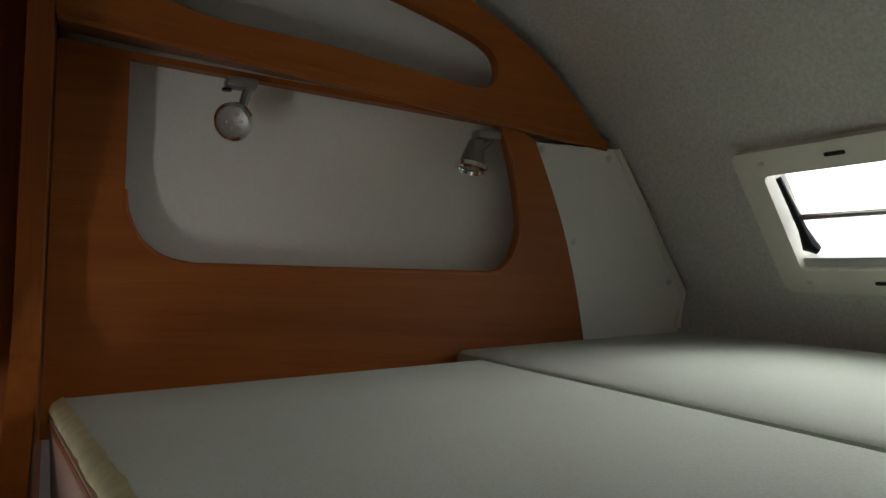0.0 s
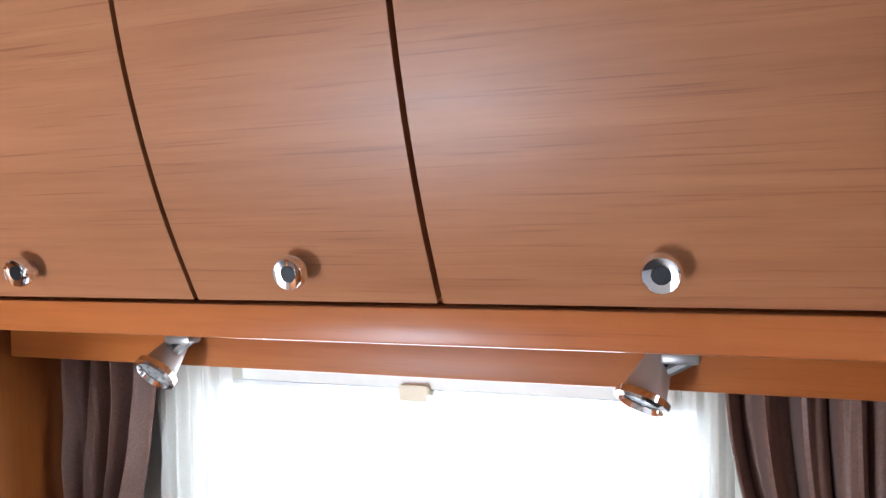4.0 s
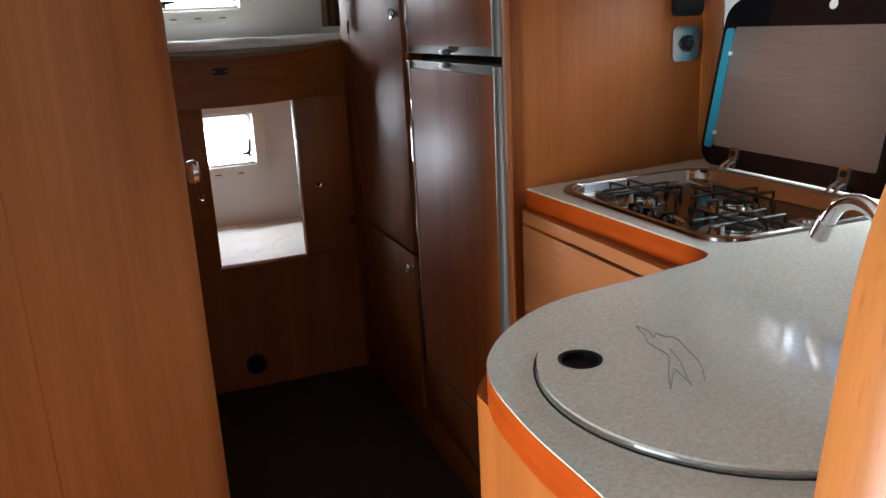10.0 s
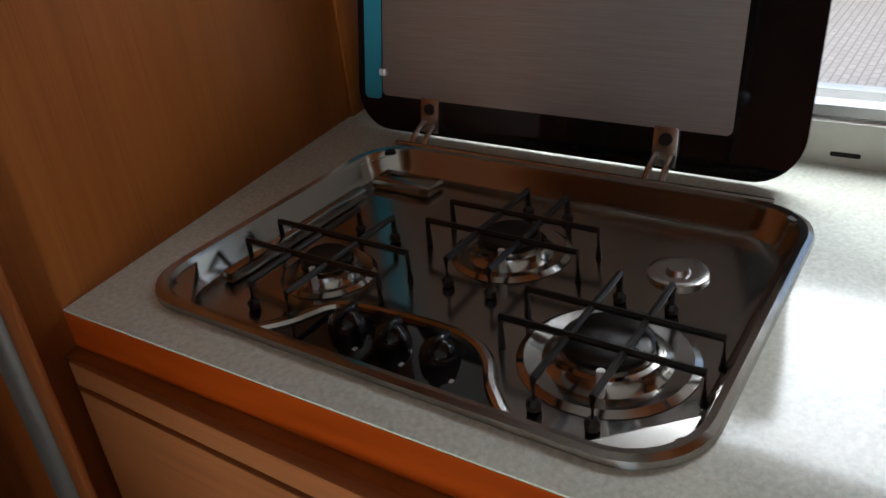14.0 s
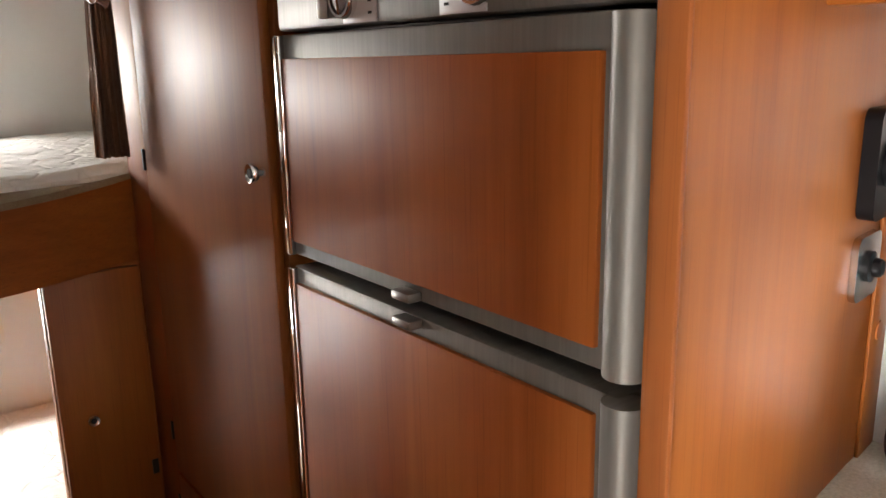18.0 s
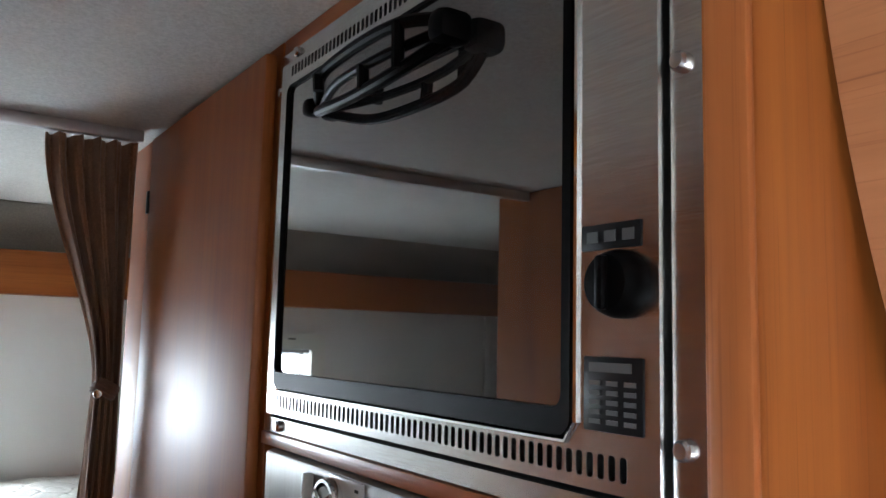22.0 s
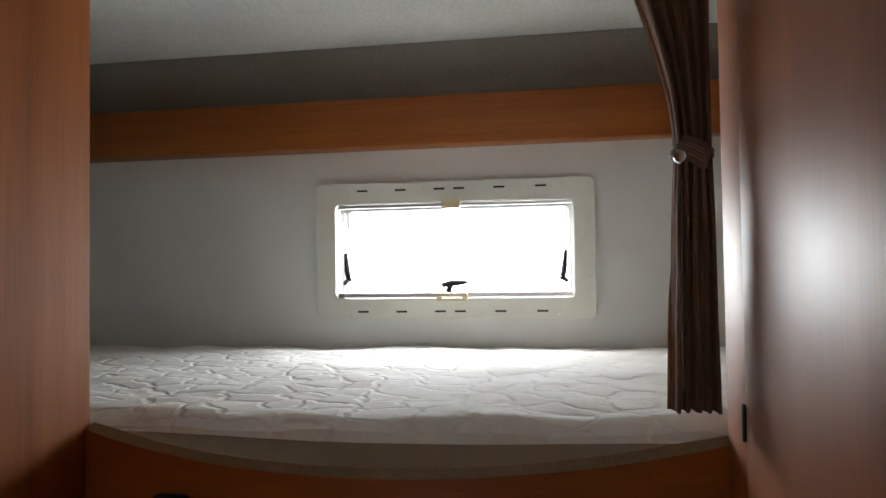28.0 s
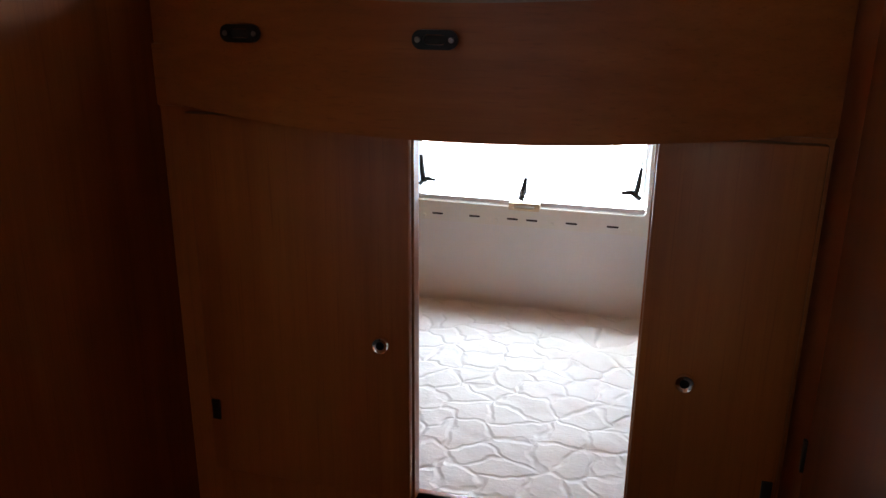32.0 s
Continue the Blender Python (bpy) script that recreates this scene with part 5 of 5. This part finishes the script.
def band(line, y0, y1, r):
    """A rounded edge strip that follows the cut."""
    bm = bmesh.new()
    prof = [(y0, 0.0), (y0, r * 0.6), (y0 + (y1 - y0) * 0.25, r), (y1 - (y1 - y0) * 0.25, r), (y1, r * 0.6), (y1, 0.0)]
    rows = []
    for i, p in enumerate(line):
        a, c = line[max(i - 1, 0)], line[min(i + 1, len(line) - 1)]
        l = math.hypot(c[0] - a[0], c[1] - a[1])
        nx, nz = -(c[1] - a[1]) / l, (c[0] - a[0]) / l
        rows.append([bm.verts.new((p[0] + nx * h, y, p[1] + nz * h)) for y, h in prof])
    for a, c in zip(rows, rows[1:]):
        for k in range(len(prof) - 1):
            bm.faces.new((a[k], a[k + 1], c[k + 1], c[k]))
    bmesh.ops.recalc_face_normals(bm, faces=bm.faces[:])
    return bm


part("edge_band", band(sweep, PY0 - 0.002, PY1 + 0.002, 0.006), wood("cherry_edge", "z", (0.30, 0.104, 0.024), (0.38, 0.136, 0.032), (0.45, 0.18, 0.05), 0.35), ptn, "rounded orange-brown edge band")
for x in (0.624, 0.673):
    s = thing("belt_sticker", "small blue seat belt sticker on the partition", "sticker", "belt stickers", "", (x, PY0, 1.160))
    part("field", plate(rrect(x - 0.0115, x + 0.0115, 1.147, 1.176, 0.003), [], "y", PY0 - 0.0003, PY0 - 0.0011), blue, s)
    part("symbol_head", lathe([(0.0035, 0), (0.0035, 0.0005), (0, 0.0005)], (x, PY0 - 0.0011, 1.171), (0, -1, 0), 12), white, s)
    part("symbol_body", plate([(x - 0.006, 1.157), (x + 0.006, 1.157), (x + 0.003, 1.1665), (x - 0.003, 1.1665)], [], "y", PY0 - 0.0011, PY0 - 0.0016), white, s)
    part("symbol_seat", plate(ellipse(x, 1.1525, 0.006, 0.0035, 16), [ellipse(x, 1.1525, 0.0035, 0.0018, 12)], "y", PY0 - 0.0011, PY0 - 0.0016), white, s)


def headrest(x, z, rx, rz, roll, label):
    """An oval padded headrest: a flat drum with a seam and soft edges."""
    e = thing("headrest_cushion", label, "cushion", "headrest cushions", "", (x, PY0, z))
    turn = Matrix.Translation((x, PY0 - 0.014, z)) @ pose(0, 0, 0, 0, roll, 0)

    def drum(prof, n=56):
        bm = bmesh.new()
        rings = []
        for s, h in prof:
            ring = []
            for i in range(n):
                a = 2 * math.pi * i / n
                w = 1 + 0.006 * math.sin(3 * a + x * 9)
                ring.append(bm.verts.new((rx * s * w * math.cos(a), -h + (0.0015 * math.sin(7 * a) if h < 0.09 else 0.0), rz * s * w * math.sin(a))))
            rings.append(ring)
        for a, c in zip(rings, rings[1:]):
            for i in range(n):
                bm.faces.new((a[i], a[(i + 1) % n], c[(i + 1) % n], c[i]))
        bm.faces.new(rings[-1])
        bmesh.ops.recalc_face_normals(bm, faces=bm.faces[:])
        bmesh.ops.transform(bm, matrix=turn, verts=bm.verts[:])
        return bm

    part("side", drum([(0.96, -0.011), (1.0, 0.004), (1.015, 0.045), (1.0, 0.085), (0.975, 0.094)]), suede_side, e, "lighter taupe side strip")
    part("face", drum([(0.975, 0.0935), (0.965, 0.101), (0.92, 0.107), (0.8, 0.1105), (0.6, 0.1125), (0.4, 0.1135), (0.2, 0.114), (0.05, 0.114)]), suede, e, "taupe suede face")
    seam = []
    for i in range(49):
        a = 2 * math.pi * i / 48
        seam.append(turn @ Vector((rx * 0.982 * math.cos(a), -0.095, rz * 0.982 * math.sin(a))))
    part("piping", tube(seam, 0.0015, 6), band_cloth, e, "dark seam piping")


headrest(0.438, 1.110, 0.152, 0.112, 14, "oval taupe suede headrest cushion on the bench back")
headrest(0.814, 1.120, 0.136, 0.110, -24, "oval taupe suede headrest cushion by the window")
bench = thing("bench", "dinette bench with brown striped upholstery", "bench", at=(0.73, -1.45, FLOOR))
part("box", bx(0.262, WALL_X - 0.003, -1.62, PY0 - 0.001, FLOOR, 0.42, 0.004), wood_z, bench)
part("seat_cushion", bx(0.262, WALL_X - 0.01, -1.66, PY0 - 0.10, 0.42, 0.54, 0.025), stripe, bench, "striped seat cushion")
part("back_cushion", bx(0.565, WALL_X - 0.01, PY0 - 0.035, PY0 - 0.003, 0.90, 1.060, 0.008), stripe, bench, "striped back cushion")
part("ledge", bx(0.565, WALL_X - 0.01, PY0 - 0.098, PY0 - 0.004, 0.93, 0.965, 0.004), wood_y, bench, "cherry ledge board")
part("bolster", bx(0.545, WALL_X - 0.01, PY0 - 0.26, PY0 - 0.099, 0.54, 0.962, 0.03), stripe, bench, "striped lower back cushion")
part("side_board", bx(0.248, 0.262, -1.60, PY0 - 0.001, FLOOR, 0.60, 0.004), wood_z, bench)
for apex, lo, hi, bxc in (((0.573, 0.990), 0.558, 0.602, 0.552), ((0.637, 0.990), 0.606, 0.656, 0.612)):
    bl = thing("belt_buckle", "black seat belt buckle lying on the bench ledge", "seat belt", "seat belts", "", (apex[0], PY0 - 0.065, 0.966))
    part("stalk", plate([(lo, 0.9655), (hi, 0.9655), (apex[0] + 0.005, apex[1]), (apex[0] - 0.005, apex[1])], [], "y", PY0 - 0.059, PY0 - 0.050), black_plastic, bl, "black tapered belt stalk")
    part("strap", tube([(apex[0], PY0 - 0.054, apex[1] - 0.004), (apex[0] + 0.001, PY0 - 0.0415, apex[1] + 0.03), (apex[0] + 0.001, PY0 - 0.0405, 1.05)], 0.0045, 6), black_plastic, bl)
    part("buckle", bx(bxc - 0.020, bxc + 0.006, PY0 - 0.122, PY0 - 0.097, 0.9655, 0.977, 0.005), black_plastic, bl, "black plastic buckle")
    part("tongue", tube(spline([(bxc - 0.018, PY0 - 0.122, 0.971), (bxc - 0.021, PY0 - 0.136, 0.973), (bxc - 0.002, PY0 - 0.139, 0.974), (bxc + 0.003, PY0 - 0.122, 0.972)], 4), 0.0025, 6), chrome, bl, "chrome belt tongue")
bench2 = thing("bench", "dinette bench with brown striped upholstery", "bench", at=(0.73, -2.3, FLOOR))
part("box", bx(0.40, WALL_X - 0.003, -2.52, -2.22, FLOOR, 0.42, 0.004), wood_z, bench2)
part("seat_cushion", bx(0.40, WALL_X - 0.01, -2.50, -2.20, 0.42, 0.54, 0.025), stripe, bench2, "striped seat cushion")

# ---- alcove over the cab ----
NX = 1.050
post = thing("alcove_post", "curved cherry post between cupboard and alcove", "post", "", "structure", (1.0, -2.33, FLOOR))
pc = spline([(1.03, 1.93), (1.03, 1.56), (1.0, 1.48), (0.93, 1.41), (0.84, 1.36), (0.75, 1.32)], 6)
part("board", plate([(WALL_X - 0.002, 1.93)] + [(x - 0.055, z) for x, z in pc] + [(0.80, 1.14), (WALL_X - 0.002, 1.14)], [], "y", -2.343, -2.317), wood_z, post, "curved cherry board")
part("inner_board", bx(1.03, WALL_X - 0.002, -2.3165, -2.2765, 1.0, 1.93, 0.002), wood_z, post)
niche_hole = [(-2.424, 1.844), (-2.424, 1.686)] + spline([(-2.427, 1.661), (-2.442, 1.628), (-2.470, 1.606), (-2.505, 1.598)], 4) + [(-2.915, 1.599)] + spline([(-2.935, 1.603), (-2.955, 1.623), (-2.967, 1.661), (-2.965, 1.696), (-2.954, 1.756), (-2.934, 1.816)], 4)
slot_hole = spline([(-2.392, 1.929), (-2.492, 1.893), (-2.647, 1.883), (-2.828, 1.865), (-2.887, 1.861), (-2.910, 1.874), (-2.913, 1.897), (-2.894, 1.921), (-2.829, 1.944), (-2.692, 1.974), (-2.492, 1.989)], 4)
edge = [(-2.345, 1.394), (-2.345, 1.856), (-2.934, 1.824), (-2.990, 1.800)] + spline([(-2.990, 1.800), (-3.035, 1.694), (-3.065, 1.594), (-3.086, 1.494)], 4)[1:] + [(-3.086, 1.394)]
upper_edge = [(-2.345, 1.864), (-2.345, 2.028), (-2.80, 2.010)] + spline([(-2.850, 1.990), (-2.966, 1.936), (-3.035, 1.887), (-3.095, 1.828), (-3.122, 1.797)], 4)


def slanted(bm):
    for v in bm.verts:
        v.co.x += 0.089 * (-2.35 - v.co.y)
    return bm


ap = thing("alcove_panel", "cherry alcove side panel with a lit shelf niche", "panel", "", "structure", (NX, -2.7, 1.4))
part("board", plate(edge, [niche_hole], "x", NX, NX + 0.020), wood_y, ap)
part("upper_board", slanted(plate(upper_edge, [slot_hole], "x", 0.980, 1.0)), wood_y, ap, "upper board with a long cut-out")
part("niche_back", bx(WALL_X - 0.108, WALL_X - 0.098, -3.1, -2.36, 1.42, 2.02, 0), niche_white, ap, "off-white niche lining", False)
sh = grid(12, 1, lambda u, v: (0.982 + 0.089 * (2.36 - 2.36 + 0.785 * u) + (WALL_X - 0.110 - 0.982 - 0.07 * u) * v, -2.346 - 0.775 * u, 1.859 - 0.064 * u + 0.022 * v), -0.016)
part("shelf", sh, wood_y, ap, "cherry shelf board")
part("niche_floor", plate([(NX + 0.02, -2.40), (NX + 0.02, -3.0), (WALL_X - 0.109, -3.0), (WALL_X - 0.109, -2.40)], [], "z", 1.585, 1.599), wood_y, ap)
part("edge_band", tube([(NX + 0.001, y, z) for y, z in niche_hole[1:]], 0.003, 6), trim_y, ap)
wp = thing("alcove_side_plate", "white plastic side plate with a corner strip", "panel", "", "structure", (NX, -3.15, 1.5))
part("plate", plate([(-2.990, 1.797), (-3.140, 1.800), (-3.278, 1.576), (-3.266, 1.46), (-3.09, 1.46)] + list(reversed(spline([(-2.990, 1.797), (-3.035, 1.694), (-3.065, 1.594), (-3.086, 1.494)], 4)[1:])), [], "x", NX + 0.004, NX + 0.016), niche_white, wp)
part("corner_strip", tube([(NX + 0.002, -3.141, 1.800), (NX + 0.002, -3.280, 1.576), (NX + 0.002, -3.268, 1.52)], 0.006, 8), window_plastic, wp, "cream corner strip")
for y, z in ((-3.005, 1.789), (-3.128, 1.785), (-3.066, 1.651), (-3.252, 1.594)):
    part("screw", lathe([(0.005, 0), (0.004, 0.002), (0, 0.002)], (NX + 0.004, y, z), (-1, 0, 0), 10), alu, wp)
spot("reading_lamp", 1.020, -2.553, 1.828, (-0.62, 0.35, -0.25), "chrome reading lamp hanging under the alcove shelf", (0.004, -0.050))
spot("reading_lamp", 1.040, -2.905, 1.803, (-0.1, 0.25, -1.0), "chrome reading lamp hanging under the alcove shelf", (0.022, -0.036))
rise = Matrix.Translation((0, -2.37, 1.457)) @ pose(0, 0, 0, -3.6, 0, 0) @ Matrix.Translation((0, 2.37, -1.457))
bed = thing("alcove_bed", "alcove bed with pale green foam mattress", "bed", at=(0.1, -2.8, 1.3))


def raised(name, bm, material, label=""):
    bmesh.ops.transform(bm, matrix=rise, verts=bm.verts[:])
    return part(name, bm, material, bed, label)


FE = lambda x: -2.360 - 0.105 * (0.95 - x)     # the front edge runs slightly aslant


def slab(x0, x1, back, z0, z1, front):
    bm = plate([(x0, back), (x1, back), (x1, FE(x1) + front), (x0, FE(x0) + front)], [], "z", z0, z1)
    bmesh.ops.bevel(bm, geom=[e for e in bm.edges if len(e.link_faces) == 2 and e.calc_face_angle() > 0.5], offset=0.008, segments=3, affect="EDGES")
    return bm


MR = NX - 0.104
raised("mattress", slab(LEFT_X + 0.01, MR, -2.858, 1.425, 1.457, 0.0), foam_cover, "pale green mattress cover")
raised("mattress_end", bx(LEFT_X + 0.01, NX - 0.006, -3.27, -2.862, 1.425, 1.459, 0.012), foam_cover, "second pale mattress section")
raised("foam", grid(90, 7, lambda u, v: (LEFT_X + 0.01 + (MR - LEFT_X - 0.012) * u, FE(LEFT_X + (MR - LEFT_X) * u) - 0.008 * v + 0.010 * math.sin(v * math.pi) + 0.003 * noise.noise((u * 60, v * 3, 1)), 1.4375 + 0.003 * noise.noise((u * 70, 0, 5)) * (1 - v) + 0.0207 * v)), foam_edge, "exposed cream foam edge")
raised("edge_strip", plate([(LEFT_X + 0.01, -2.50), (MR, -2.42), (MR, FE(MR) + 0.007), (LEFT_X + 0.01, FE(LEFT_X + 0.01) + 0.007)], [], "z", 1.4290, 1.4365), trim_y, "thin brown board edge under the foam")
raised("base_board", slab(LEFT_X + 0.01, NX - 0.004, -3.27, 1.402, 1.422, -0.012), trim_y)
raised("skirt", grid(12, 3, lambda u, v: (LEFT_X + 0.01 + (MR - LEFT_X - 0.012) * u, FE(LEFT_X + (MR - LEFT_X) * u) - 0.004, 1.18 + 0.259 * v), 0.01), pink_felt, "pinkish felt skirt")

# ---- outside ----
paver = speckled("grey_pavers", (0.42, 0.41, 0.39), (0.5, 0.49, 0.47), 40, 0.8, 0.3)
t, b, link = nodes(paver)
br = t.nodes.new("ShaderNodeTexBrick")
br.inputs["Scale"].default_value = 4.5
br.inputs["Mortar Size"].default_value = 0.03
br.inputs["Color1"].default_value, br.inputs["Color2"].default_value, br.inputs["Mortar"].default_value = (0.50, 0.49, 0.47, 1), (0.44, 0.43, 0.415, 1), (0.33, 0.32, 0.31, 1)
link(coords(t, (1, 1, 1)), br.inputs["Vector"])
link(br.outputs["Color"], b.inputs["Base Color"])
setting("ground", grid(1, 1, lambda u, v: (-400 + 800 * u, -400 + 800 * v, -0.55)), paver, "grey block-paved parking ground", "ground", False)


def car(x, y, turn, colour, label):
    """A parked car: body, cabin, windows, wheels and lamps; its length runs along its own y."""
    e = thing("car", label, "car", "parked cars", "", (0, 0, 0))
    paint = mat("car_paint", colour, 0.25, 0.0, Coat_Weight=0.8)
    low = [(-2.1, 0.35), (-2.15, 0.7), (-2.0, 0.92), (-1.0, 1.0), (1.3, 1.0), (2.0, 0.85), (2.1, 0.5), (2.05, 0.32)]
    top = [(-1.95, 0.93), (-1.6, 1.38), (-1.2, 1.46), (0.2, 1.44), (0.6, 1.34), (1.25, 1.0)]
    body = part("body", plate(low, [], "x", -0.86, 0.86), paint, e)
    m = body.modifiers.new("soft", "BEVEL")
    m.width, m.segments = 0.06, 3
    roof = part("cabin", plate(top, [], "x", -0.70, 0.70), paint, e)
    m = roof.modifiers.new("soft", "BEVEL")
    m.width, m.segments = 0.05, 3
    for s in (-1, 1):
        part("window", plate([(-1.55, 1.04), (-1.42, 1.32), (-0.5, 1.38), (-0.5, 1.04)], [], "x", s * 0.70, s * 0.712), black_glass, e)
        part("window", plate([(-0.42, 1.04), (-0.42, 1.38), (0.25, 1.36), (0.95, 1.04)], [], "x", s * 0.70, s * 0.712), black_glass, e)
        for yy in (-1.3, 1.3):
            w = part("wheel", lathe([(0.18, -0.09), (0.29, -0.10), (0.32, -0.06), (0.32, 0.06), (0.29, 0.10), (0.18, 0.09)], (s * 0.82, yy, 0.32), (1, 0, 0), 28), black_plastic, e, "black tyre")
            part("rim", lathe([(0.19, 0.07), (0.17, 0.095), (0.06, 0.07), (0.04, 0.095), (0, 0.095)], (s * 0.82, yy, 0.32), (s, 0, 0), 20), satin_chrome, w)
        part("tail_lamp", bx(s * 0.66 - 0.1, s * 0.66 + 0.1, -2.19, -2.12, 0.68, 0.95, 0.02), red, e, "red tail lamp")
    part("plate", bx(-0.26, 0.26, -2.17, -2.14, 0.62, 0.73, 0.005), white, e, "pale number plate")
    part("rear_window", plate([(-0.55, 1.02), (0.55, 1.02), (0.48, 1.34), (-0.48, 1.34)], [], "y", -1.93, -1.9), black_glass, e)
    e.matrix_basis = pose(x, y, -0.55, 0, 0, turn)
    return e


car(9.75, 2.05, -90, (0.72, 0.72, 0.72), "white parked estate car on the pavers")
car(9.55, -0.64, 180, (0.03, 0.04, 0.06), "dark parked car on the pavers")
car(8.8, 9.0, 0, (0.06, 0.10, 0.16), "blue-grey parked car on the pavers")
car(9.5, -5.2, 80, (0.55, 0.57, 0.60), "silver parked car on the pavers")
